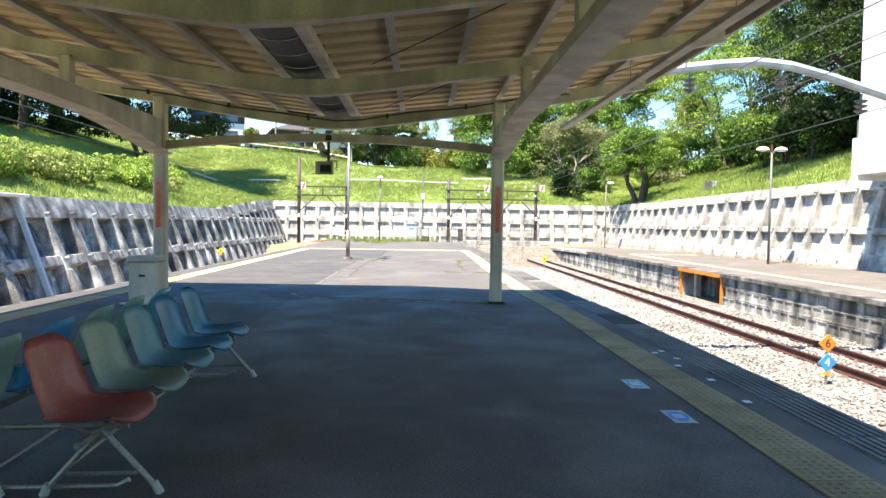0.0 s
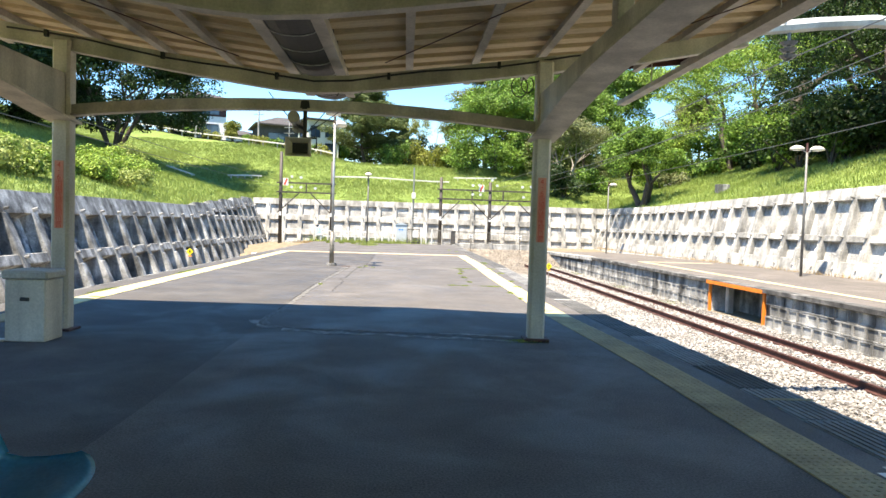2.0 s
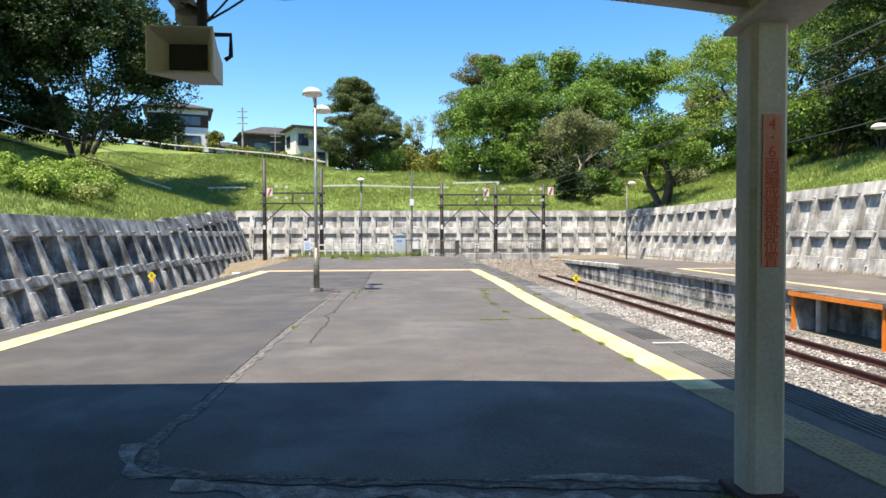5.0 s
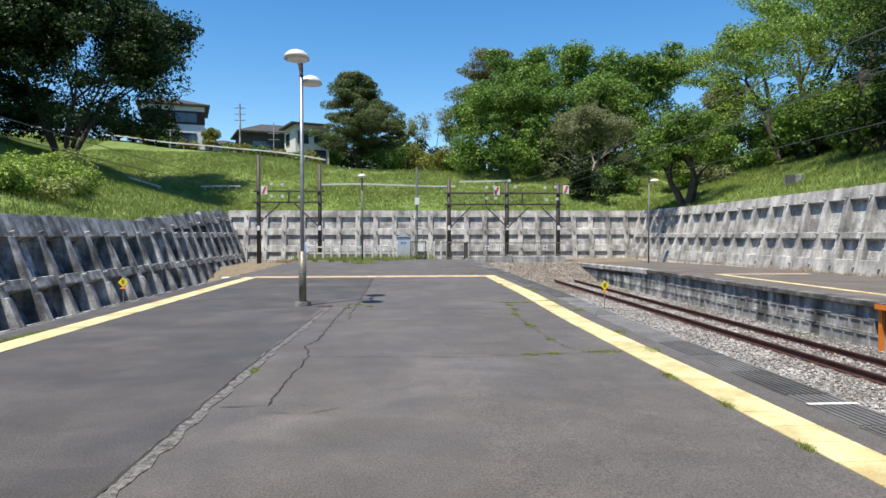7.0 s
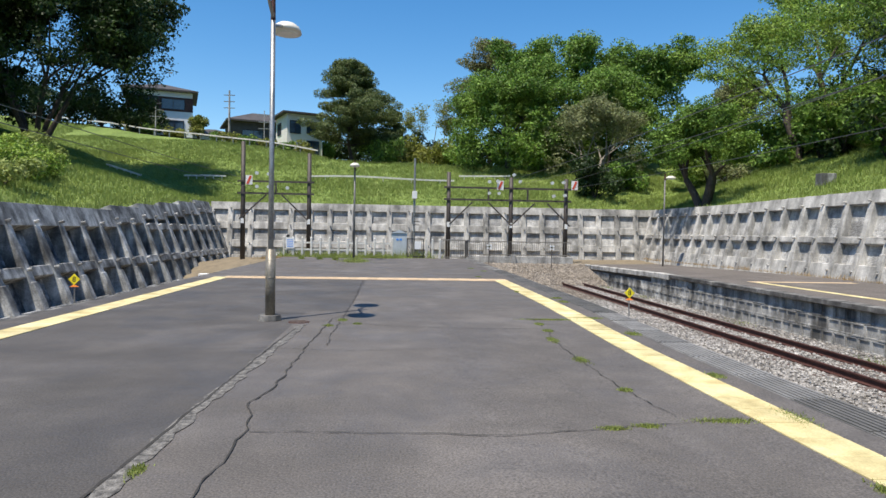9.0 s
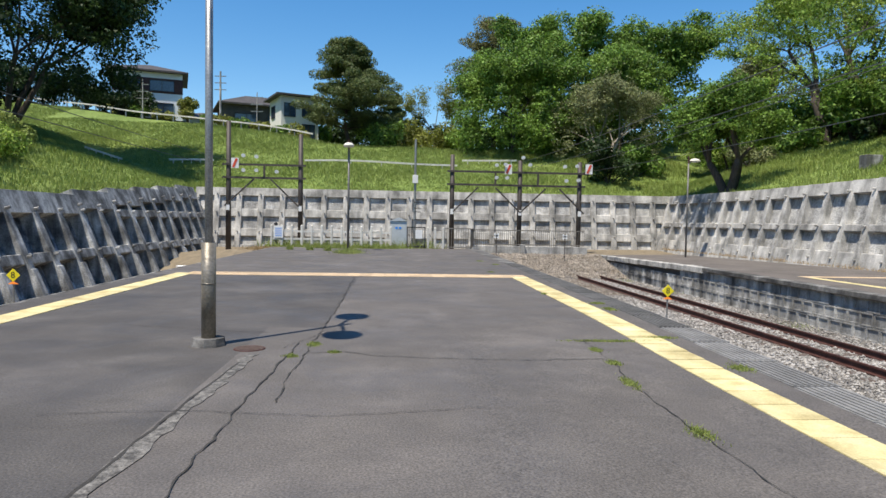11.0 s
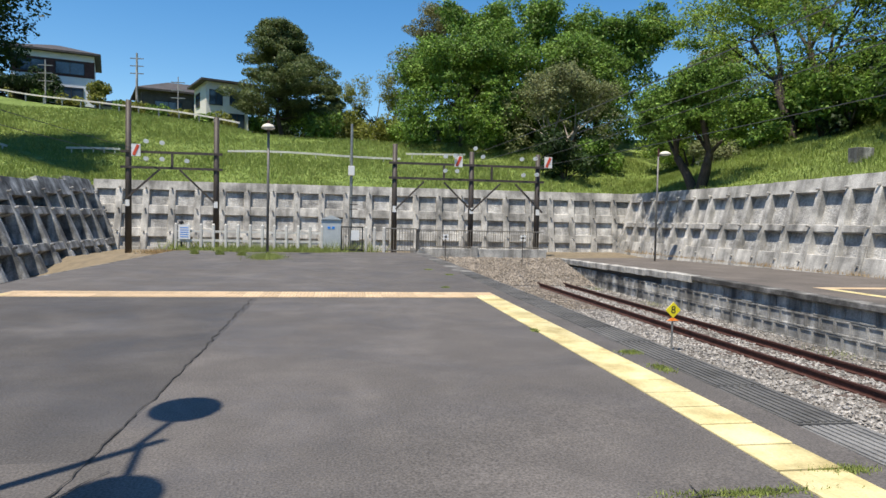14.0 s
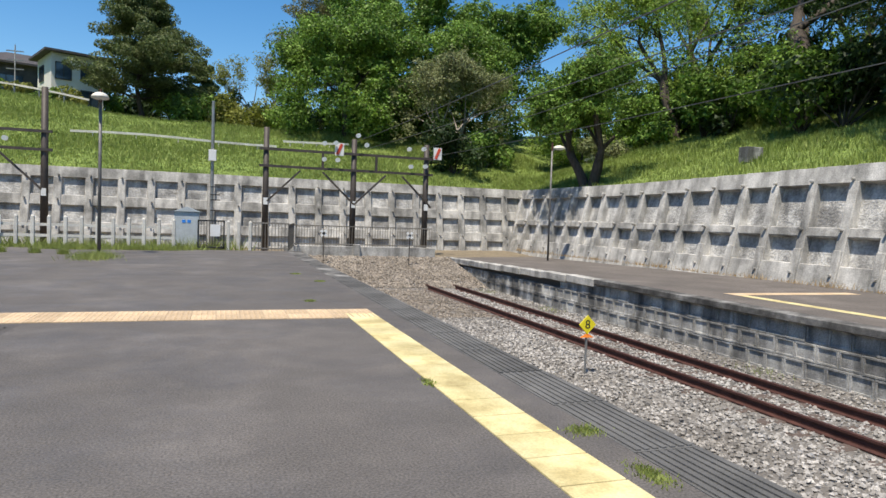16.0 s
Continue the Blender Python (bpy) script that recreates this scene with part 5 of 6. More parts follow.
# column position signs
for cx, lab in ((2.13, "red vertical lettering sign on the column"), (-3.83, "red vertical lettering sign on the column")):
    s = thing("column_sign", lab, "sign", (cx - 0.0, 7.8 - 0.104, 0), "column signs")
    bm = bmesh.new()
    box(bm, -0.052, 0.052, -0.003, 0.001, 1.27, 2.09)
    part("plate", bm, M["red_faded"], s, "faded pink sign plate")
    for i, ch in enumerate("4・6両編成最後部位置"):
        text_mesh("letter", ch, 0.088 if ch != "・" else 0.06, M["red_paint"], s, pose(0, -0.005, 2.035 - 0.0735 * i, 90, 0, 0))


# ---- chairs ----
def chair_shell(m, seat_name):
    """One moulded seat: a profile from front lip over the seat to the top of the back, swept with curled sides."""
    prof = [(0.235, 0.395), (0.245, 0.415), (0.21, 0.432), (0.12, 0.425), (0.02, 0.412), (-0.08, 0.408), (-0.15, 0.425), (-0.20, 0.475), (-0.235, 0.56), (-0.265, 0.66), (-0.29, 0.76), (-0.30, 0.815)]
    bm = bmesh.new()
    rows = []
    nw = 14
    for k, (px, pz_) in enumerate(prof):
        f = k / (len(prof) - 1)
        half = 0.262 - 0.02 * max(0, f - 0.6) / 0.4 - (0.03 if k == 0 else 0)
        row = []
        for j in range(nw + 1):
            s = -1 + 2 * j / nw
            curl = 0.055 * abs(s) ** 3
            corner = 0.075 * max(0.0, (abs(s) - 0.45) / 0.55) ** 2 * max(0.0, (f - 0.8) / 0.2)
            if f < 0.55:
                p = (px - 0.07 * abs(s) ** 4 * (k < 3), half * s, pz_ + curl * 0.8)
            else:
                p = (px + curl * 1.1, half * s, pz_ - corner)
            row.append(bm.verts.new(p))
        rows.append(row)
    for a, b in zip(rows, rows[1:]):
        for j in range(nw):
            bm.faces.new([a[j], a[j + 1], b[j + 1], b[j]])
    bmesh.ops.solidify(bm, geom=bm.faces[:], thickness=0.010)
    return mesh_of(seat_name, bm, m, True)


def seat_row(label, x0, facing, colours, ys):
    t = thing("bench_row", label, "bench", (x0, 0, 0), "rows of seats")
    for y, c in zip(ys, colours):
        ob = new("seat", chair_shell(M[c], "seat"))
        ob.parent = t
        ob.matrix_basis = pose(0, y, 0, 0, 0, 0 if facing > 0 else 180)
        ob["label"] = {"seat_red": "faded red moulded plastic seat", "seat_green": "grey-green moulded plastic seat", "seat_teal": "teal moulded plastic seat", "seat_blue": "blue moulded plastic seat"}[c]
        for dy in (-0.1, 0.1):
            bm = bmesh.new()
            path_tube(bm, [(0.16 * facing, y + dy, 0.40), (0.0, y + dy, 0.345), (-0.14 * facing, y + dy, 0.40)], 0.011, 6)
            part("bracket", bm, M["galv"], t)
    bm = bmesh.new()
    tube(bm, (0, ys[0] - 0.25, 0.33), (0, ys[-1] + 0.25, 0.33), 0.02, 0.02, 10)
    part("beam", bm, M["galv"], t)
    for y in (ys[0] - 0.02, ys[-1] + 0.05):
        for d in (0.30, -0.26):
            bm = bmesh.new()
            tube(bm, (0.02 * facing, y, 0.34), (d * facing, y, 0.02), 0.017, 0.017, 8)
            lg = part("leg", bm, M["galv"], t)
            bm = bmesh.new()
            tube(bm, (d * facing * 0.92, y, 0.06), (d * facing * 1.03, y, 0.0), 0.022, 0.024, 8)
            part("foot", bm, M["gutter_hoop"], lg)
        bm = bmesh.new()
        path_tube(bm, [(0.22 * facing, y, 0.11), (-0.2 * facing, y, 0.11)], 0.011, 6)
        part("brace", bm, M["galv"], t)
    bm = bmesh.new()
    path_tube(bm, [(-0.19 * facing, ys[0], 0.11), (-0.19 * facing, ys[-1], 0.11)], 0.011, 6)
    part("floor_rail", bm, M["galv"], t)
    return t


YS = [-0.56, 0.04, 0.66, 1.27, 1.92]
row_a = seat_row("row of five worn plastic seats in red, green and blue", -0.92, 1, ["seat_red", "seat_green", "seat_teal", "seat_blue", "seat_blue"], YS)
row_b = seat_row("row of worn plastic seats standing back to back behind another", -1.66, -1, ["seat_green", "seat_blue", "seat_green", "seat_green", "seat_teal"], [v - 0.05 for v in YS])
for row in (row_a, row_b):
    row.rotation_euler = (0, 0, radians(3.4))
for y in (YS[0] + 0.02, YS[-1] + 0.02):
    for z, label in ((0.345, "steel bar joining the two rows of seats"), (0.03, "steel floor runner under the seats")):
        bm = bmesh.new()
        path_tube(bm, [(0.14, y, z + 0.03 * (z < 0.1)), (0.08, y, z), (-0.8, y, z), (-0.86, y, z + 0.03 * (z < 0.1))], 0.015, 8)
        part("crossbar", bm, M["galv"], row_a, label)

# ---- bin ----
b0 = thing("waste_bin", "grey steel waste box beside the column", "bin", (-3.80, 7.12, 0))
bm = bmesh.new()
box(bm, -0.22, 0.22, -0.18, 0.2, 0.0, 0.70, 0.012)
part("body", bm, M["steel"], b0, "grey painted box")
bm = bmesh.new()
box(bm, -0.25, 0.25, -0.21, 0.23, 0.70, 0.80, 0.02)
part("lid", bm, M["steel_pur"], b0)
bm = bmesh.new()
box(bm, -0.05, 0.05, -0.195, -0.18, 0.46, 0.5, 0.005)
part("latch", bm, M["black"], b0)
bm = bmesh.new()
box(bm, -0.36, -0.22, -0.22, -0.12, 0.0, 0.03, 0.01)
part("foot_plate", bm, M["fence_conc"], b0)

# ---- loudspeaker under the tie beam ----
sp = thing("loudspeaker", "beige horn loudspeaker hanging from the tie beam", "loudspeaker", (-0.93, 7.8, 0))
bm = bmesh.new()
tube(bm, (0.04, 0, 2.84), (0.04, 0, 2.95), 0.075, 0.06, 14)
part("flange", bm, M["black"], sp)
bm = bmesh.new()
tube(bm, (0.04, 0, 2.46), (0.04, 0, 2.86), 0.026, 0.026, 10)
path_tube(bm, [(0.04, 0, 2.6), (0.0, 0, 2.62), (-0.04, 0, 2.64)], 0.02, 8)
part("stem", bm, M["black"], sp)
bm = bmesh.new()


def shell(bm, secs):
    rings = [[bm.verts.new((sx * w, y, z + sz * h)) for sx, sz in ((-1, -1), (1, -1), (1, 1), (-1, 1))] for y, w, h, z in secs]
    for a, b in zip(rings, rings[1:]):
        for i in range(4):
            bm.faces.new([a[i], a[(i + 1) % 4], b[(i + 1) % 4], b[i]])
    return rings


rg = shell(bm, [(0.26, 0.075, 0.06, 2.35), (0.02, 0.11, 0.085, 2.35), (-0.24, 0.16, 0.115, 2.35), (-0.245, 0.15, 0.105, 2.35), (-0.1, 0.095, 0.065, 2.35)])
bm.faces.new(rg[0])
part("horn", bm, M["cream"], sp, "beige flared horn")
bm = bmesh.new()
box(bm, -0.094, 0.094, -0.105, -0.098, 2.286, 2.414)
part("throat", bm, M["black"], sp)
bm = bmesh.new()
path_tube(bm, [(0.16, -0.02, 2.36), (0.19, -0.02, 2.38), (0.19, -0.02, 2.49), (0.04, -0.02, 2.49)], 0.012, 6)
part("bracket", bm, M["black"], sp)
bm = bmesh.new()
tube(bm, (-0.09, -0.10, 2.74), (-0.09, 0.12, 2.70), 0.075, 0.06, 14)
tube(bm, (-0.05, 0.1, 2.66), (-0.05, 0.14, 2.62), 0.08, 0.09, 14)
part("spotlight", bm, M["steel_pur"], sp, "grey round spotlight")
for k, (dx, dz) in enumerate(((0.75, 3.1), (0.5, 3.15), (-0.42, 3.05))):
    bm = bmesh.new()
    path_tube(bm, sag((0.06, 0, 2.56), (dx, 0, dz), 0.04, 6), 0.006, 5)
    part("cable", bm, M["cable"], sp)
# loose cables on the canopy
cb = thing("cable_loops", "black loose cable loops at the column head", "cable", (1.85, 7.72, 0))
for k, (r, dx) in enumerate(((0.13, -0.05), (0.10, 0.05))):
    bm = bmesh.new()
    path_tube(bm, [(dx + r * math.sin(a) * 0.8, 0, 3.36 - r + r * math.cos(a)) for a in np.linspace(0.4, 5.6, 14)], 0.008, 5)
    part("loop", bm, M["cable"], cb)
cb = thing("roof_conduit", "black cable clipped along the cross beam", "cable")
bm = bmesh.new()
path_tube(bm, [(x, 7.74, z + 0.16 + 0.02 * math.sin(x * 3)) for x, z in frame_pts[4:22]], 0.012, 5)
part("cable", bm, M["cable"], cb)
for x, z in frame_pts[5:22:3]:
    bm = bmesh.new()
    box(bm, x - 0.02, x + 0.02, 7.715, 7.765, z + 0.12, z + 0.2)
    part("clip", bm, M["black"], cb)
rod = thing("brace_rods", "thin crossed steel rods below the roof", "brace rod")
for a, b2 in (((0.1, 7.7, 3.45), (2.0, 4.9, 3.62)), ((0.1, 4.6, 3.45), (2.0, 1.9, 3.62)), ((3.0, 7.7, 3.75), (4.4, 4.9, 3.85)), ((-1.7, 7.7, 3.45), (-3.7, 4.9, 3.62))):
    bm = bmesh.new()
    tube(bm, a, b2, 0.007, 0.007, 5)
    part("rod", bm, M["rail"], rod)

# ---- platform stickers ----
for y, c1, lab in ((1.82, "pipe_blue", "pale green queue marker sticker on the asphalt"), (0.83, "blue_sign", "blue queue marker sticker on the asphalt")):
    s = thing("floor_sticker", lab, "sticker", (2.70, y, 0.0), "floor stickers")
    bm = bmesh.new()
    box(bm, -0.085, 0.085, -0.16, 0.16, 0.001, 0.004)
    part("sheet", bm, M["pipe_blue"], s)
    bm = bmesh.new()
    tube(bm, (0, 0, 0.004), (0, 0, 0.006), 0.07, 0.07, 20)
    for v in bm.verts:
        v.co.y *= 1.6
    part("disc", bm, M[c1 if c1 == "blue_sign" else "seat_teal"], s)
    bm = bmesh.new()
    for i in (-1, 0, 1):
        box(bm, -0.04, 0.04, i * 0.035 - 0.008, i * 0.035 + 0.008, 0.006, 0.0075)
    part("bars", bm, M["white"], s)
for x, y in ((3.33, 3.2), (3.33, 2.55), (3.46, 2.9), (3.44, 3.3), (3.40, 1.95), (3.36, 1.2)):
    s = thing("paint_mark", "small white paint dash on the platform edge", "paint mark", (x + 0.05, y, pz(x, y)), "paint dashes")
    bm = bmesh.new()
    box(bm, -0.03, 0.03, -0.035, 0.035, 0.014, 0.017)
    part("dash", bm, M["white"], s)
for y in (4.95, 13.0):
    s = thing("paint_line", "worn painted line across the edge slabs", "paint mark", (3.81, y, pz(3.8, y)), "painted lines")
    bm = bmesh.new()
    box(bm, -0.23, 0.23, -0.03, 0.03, 0.013, 0.0165)
    part("line", bm, M["tan_tile" if y < 10 else "fence_conc"], s)


# ---- cracks, joints and weeds ----
def ribbon(name, pts, w0, w1, z, material, parent, seed, step=0.12, wob=0.05):
    r = np.random.default_rng(seed)
    pts = [(x, along(y)) for x, y in pts]
    line = []
    for a, b in zip(pts, pts[1:]):
        a, b = np.array(a, float), np.array(b, float)
        n = max(2, int(np.linalg.norm(b - a) / step))
        for i in range(n):
            line.append(a + (b - a) * i / n)
    line.append(np.array(pts[-1], float))
    ph = r.uniform(0, 9)
    vs, fs = [], []
    for i, p in enumerate(line):
        q = line[min(i + 1, len(line) - 1)] - line[max(i - 1, 0)]
        q = q / (np.linalg.norm(q) + 1e-9)
        nn = np.array([-q[1], q[0]])
        o = wob * noise.noise(Vector((i * 0.35, ph, seed))) + wob * 0.5 * noise.noise(Vector((i * 1.1, ph, seed + 4)))
        w = r.uniform(w0, w1) / 2
        c = p + nn * o
        lift = z + 0.003
        vs += [(c[0] - nn[0] * w, c[1] - nn[1] * w, lift + pz(c[0] - nn[0] * w, c[1] - nn[1] * w)), (c[0] + nn[0] * w, c[1] + nn[1] * w, lift + pz(c[0] + nn[0] * w, c[1] + nn[1] * w))]
        if i:
            fs.append((2 * i - 2, 2 * i - 1, 2 * i + 1, 2 * i))
    ob = new(name, raw(name, vs, fs, material))
    ob.parent = parent
    return ob


def along(y):
    """Where a mark paced out along the platform lies."""
    return y + float(np.interp(y, (8, 13, 21, 24, 30), (0, -0.36, -0.57, -0.4, 0)))


cracks = thing("asphalt_cracks", "dark cracks and pale filled joints in the platform asphalt", "crack", kind="structure")
ribbon("joint", [(-1.40, 21.0), (-1.44, 19.2), (-1.55, 16), (-1.56, 13.2), (-1.56, 10.2)], 0.06, 0.16, 0.003, M["patch"], cracks, 1, wob=0.02)
ribbon("joint", [(-1.54, 10.2), (-1.62, 9.0), (-1.45, 8.5), (-1.0, 8.25), (0.6, 8.05), (2.0, 7.9)], 0.07, 0.15, 0.0035, M["patch"], cracks, 2, wob=0.05)
ribbon("worn_edge", [(-1.75, 9.0), (-1.55, 8.4), (-0.9, 8.06), (0.6, 7.86), (1.95, 7.7)], 0.03, 0.24, 0.002, M["worn"], cracks, 5, wob=0.12)
ribbon("worn_edge", [(0.9, 8.12), (1.4, 8.1), (1.95, 8.0)], 0.02, 0.16, 0.002, M["worn"], cracks, 6, wob=0.08)
ribbon("joint_line", [(-1.44, 20.6), (-1.50, 19.2), (-1.62, 14.5), (-1.60, 10.2)], 0.012, 0.03, 0.005, M["crack"], cracks, 3, wob=0.02)
for k, (pts, w) in enumerate((
        ([(-1.02, 21.6), (-1.08, 19.2), (-1.10, 17.0), (-1.18, 16.4), (-1.04, 15.7), (-1.08, 14.0), (-1.06, 13.4), (-1.46, 13.4)], 0.03),
        ([(-1.02, 15.64), (0.05, 15.6), (0.76, 15.55), (1.57, 15.8), (2.3, 16.05), (2.85, 16.2)], 0.022),
        ([(-0.95, 29.4), (-0.88, 25.5), (-0.86, 23.5), (-0.88, 21.7), (-0.87, 21.0), (-0.88, 19.95), (-0.84, 19.2)], 0.026),
        ([(-3.4, 22.7), (-2.5, 22.45), (-1.95, 22.3), (-1.48, 22.18)], 0.018),
        ([(-0.87, 21.06), (-0.51, 21.12), (-0.1, 20.93), (0.51, 20.82), (1.12, 20.8), (1.6, 20.85), (2.21, 21.0)], 0.026),
        ([(-1.15, 21.3), (-0.9, 22.0), (-0.7, 22.4)], 0.016),
        ([(2.25, 16.2), (2.14, 17.1), (2.12, 18.6), (2.13, 20.0), (2.25, 20.8), (2.26, 22.0)], 0.018),
        ([(2.2, 21.85), (2.85, 21.9)], 0.03),
        ([(-2.4, 18.9), (-1.6, 19.0), (-0.4, 18.85), (0.9, 19.1)], 0.014),
        ([(-1.5, 8.3), (0.2, 8.1), (2.0, 7.95)], 0.022), ([(-1.1, 13.2), (-0.7, 13.15), (-0.45, 13.3)], 0.018))):
    ribbon("crack", pts, w * 0.15, w * 0.7, 0.006, M["crack"], cracks, 10 + k, 0.08, 0.035)


def tuft(at, n, r, h, seed, mat_name="weed", wide=1.0):
    rr = np.random.default_rng(seed)
    vs, fs = [], []
    for _ in range(n):
        x, y = rr.normal(0, r[0], 1)[0], rr.normal(0, r[1], 1)[0]
        a = rr.uniform(0, 6.28)
        w = rr.uniform(0.0025, 0.006) * wide
        hh = h * rr.uniform(0.4, 1.2)
        lx, ly = rr.uniform(-0.7, 0.7, 2) * hh
        i = len(vs)
        vs += [(x - math.cos(a) * w, y - math.sin(a) * w, 0), (x + math.cos(a) * w, y + math.sin(a) * w, 0), (x + lx, y + ly, hh)]
        fs.append((i, i + 1, i + 2))
    ob = new("weed_tuft", raw("weed_tuft", vs, fs, M[mat_name]))
    ob.location = at
    return tagged(ob, "small green weeds growing in a crack", "weeds", "weeds in the cracks", "stuff")


W = [(2.5, 21.88, 0.22, 0.025), (3.28, 22.1, 0.1, 0.03), (2.25, 21.4, 0.03, 0.05), (2.25, 20.8, 0.03, 0.05), (2.6, 16.1, 0.14, 0.03), (3.24, 16.2, 0.05, 0.12), (2.14, 17.1, 0.03, 0.03), (1.6, 15.8, 0.05, 0.02), (1.9, 15.9, 0.05, 0.02),
     (2.13, 18.6, 0.04, 0.08), (2.13, 20.0, 0.03, 0.1), (2.86, 14.6, 0.03, 0.08), (2.88, 13.4, 0.02, 0.06), (2.88, 12.2, 0.02, 0.05), (-1.5, 14.9, 0.02, 0.05), (-1.0, 20.9, 0.03, 0.03), (-0.85, 21.5, 0.03, 0.05), (-0.6, 21.1, 0.03, 0.02),
     (3.48, 20.6, 0.05, 0.08), (3.46, 24.4, 0.04, 0.08), (3.5, 25.1, 0.06, 0.05), (2.88, 26.4, 0.02, 0.06), (3.36, 17.8, 0.04, 0.06), (1.98, 7.7, 0.1, 0.05), (-5.3, 17.5, 0.05, 0.4), (-5.28, 12.5, 0.05, 0.3), (-4.9, 11.3, 0.06, 0.03),
     (-3.2, 44.6, 0.5, 0.12), (-1.0, 44.8, 0.6, 0.12), (-4.6, 42.6, 0.06, 0.06), (-3.7, 42.4, 0.06, 0.06), (-2.9, 42.0, 0.06, 0.06), (2.6, 31.4, 0.04, 0.04), (3.2, 34.5, 0.05, 0.05), (2.9, 36.2, 0.05, 0.05), (-1.9, 40.6, 0.25, 0.5)]
for k, (x, y, rx, ry) in enumerate(W):
    y = along(y)
    tuft((x, y, pz(x, y)), int(220 + 2600 * (rx + ry)), (rx, ry), 0.026 if y < 40 else 0.2, 500 + k)
for k, (x, y) in enumerate(((5.4, 46.8), (10.9, 44.0), (11.0, 39.2), (10.8, 24.5), (11.0, 30.8))):
    tuft((x, y, -1.36), 120, (0.2, 0.3), 0.14, 560 + k)
for k in range(26):
    tuft((-6.35 - 0.25 * (k % 3), 12 + k * 1.15, -1.37), 120, (0.25, 0.4), 0.3, 600 + k)

for k in range(16):
    rr_ = random.Random(640 + k)
    tuft((-5.8 + k * 0.42, 45.45 + rr_.uniform(-0.1, 0.1), 0.0), 130, (0.22, 0.12), rr_.uniform(0.12, 0.26), 640 + k, "weed", 3.0)
    tuft((-5.9 + k * 0.5, 46.4 + rr_.uniform(-0.3, 0.4), -0.06), 170, (0.35, 0.3), rr_.uniform(0.25, 0.55), 660 + k, "weed", 3.0)
for k in range(7):
    tuft((-6.6 + k * 0.16, 45.0 + 0.25 * (k % 3), -0.12), 260, (0.3, 0.4), 0.16, 690 + k, "dry_grass", 2.0)
for k in range(22):
    rr_ = random.Random(730 + k)
    y = 24 + k * 1.4
    tuft((x_at(y) - 0.25, y, -0.2), 90, (0.14, 0.4), rr_.uniform(0.1, 0.26), 730 + k, "dry_grass", 2.0)

# ---- fences at the end ----
FY = 45.7
fence = thing("concrete_fence", "low fence of pale concrete posts and rails", "fence")
bm = bmesh.new()
box(bm, -0.055, 0.055, -0.055, 0.055, -0.1, 1.02, 0.012)
tube(bm, (0, 0, 1.02), (0, 0, 1.06), 0.05, 0.03, 6)
post_me = mesh_of("post", bm, M["fence_conc"])
px = [-5.95 + 0.475 * i for i in range(13)] + [1.55, 1.9, 2.3]
for x in px:
    piece("post", post_me, fence, pose(x, FY, 0))
for z in (0.38, 0.74):
    for a, b2 in zip(px[:12], px[1:13]):
        bm = bmesh.new()
        box(bm, a + 0.055, b2 - 0.055, FY - 0.03, FY + 0.03, z - 0.045, z + 0.045)
        part("rail", bm, M["fence_conc"], fence)
gate = thing("metal_gate", "black steel gate in the concrete fence", "gate", (0.52, FY, 0))
bm = bmesh.new()
for a in ((0, 0.05, 0.05, 1.05), (0.86, 0.91, 0.05, 1.05), (0, 0.91, 1.0, 1.05), (0, 0.91, 0.05, 0.11)):
    box(bm, a[0], a[1], -0.025, 0.025, a[2], a[3])
part("gate_frame", bm, M["black"], gate)
for i in range(8):
    bm = bmesh.new()
    tube(bm, (0.12 + i * 0.095, 0, 0.1), (0.12 + i * 0.095, 0, 1.0), 0.010, 0.010, 6)
    part("bar", bm, M["black"], gate)
bm = bmesh.new()
box(bm, 0.42, 0.76, -0.04, -0.028, 0.48, 0.9)
part("notice", bm, M["white"], gate, "white notice board")


def bar_fence(label, p0, p1, z0, z1, mname="fence_metal", gap=0.115):
    t = thing("metal_fence", label, "fence", group="metal fences")
    p0, p1 = Vector(p0), Vector(p1)
    L = (p1 - p0).length
    for z in (z0 + 0.08, z1 - 0.02):
        bm = bmesh.new()
        bar(bm, (p0.x, p0.y, z), (p1.x, p1.y, z), 0.04, 0.05)
        part("rail", bm, M[mname], t)
    bm = bmesh.new()
    tube(bm, (0, 0, z0), (0, 0, z1), 0.014, 0.014, 5)
    me = mesh_of("bar", bm, M[mname])
    n = int(L / gap)
    for i in range(n + 1):
        q = p0.lerp(p1, i / n)
        piece("bar", me, t, pose(q.x, q.y, 0))
    return t


bar_fence("grey metal bar fence at the platform end", (2.36, FY, 0), (3.65, FY, 0), 0.0, 1.02)
bar_fence("grey metal bar fence beside the platform corner", (3.65, FY, 0), (4.3, 50.0, 0), 0.0, 0.98, gap=0.14)
bar_fence("grey metal bar fence on the low concrete wall", (4.3, 50.1, 0), (10.6, 50.1, 0), 0.02, 0.92)
bm = bmesh.new()
box(bm, 3.9, 10.75, 49.95, 50.3, -1.3, 0.02, 0.015)
box(bm, 6.9, 7.2, 49.8, 50.0, -0.6, 0.12, 0.015)
single("buffer_wall", bm, M["conc"], "low grey concrete wall at the end of the track", "wall", kind="structure")
for x in (5.35, 9.05):
    t = thing("end_marker", "white cross marker on a thin post before the wall", "marker", (x, 48.4, 0), "track end markers")
    bm = bmesh.new()
    tube(bm, (0, 0, -0.9), (0, 0, 0.62), 0.02, 0.02, 6)
    part("post", bm, M["pole_dark"], t)
    for a in (45, 135):
        bm = bmesh.new()
        box(bm, -0.17, 0.17, -0.012, 0.004 if a == 45 else 0.008, -0.055, 0.055, 0, Matrix.Translation((0, -0.02, 0.62)) @ Matrix.Rotation(radians(a), 4, 'Y'))
        part("blade", bm, M["white"], t)
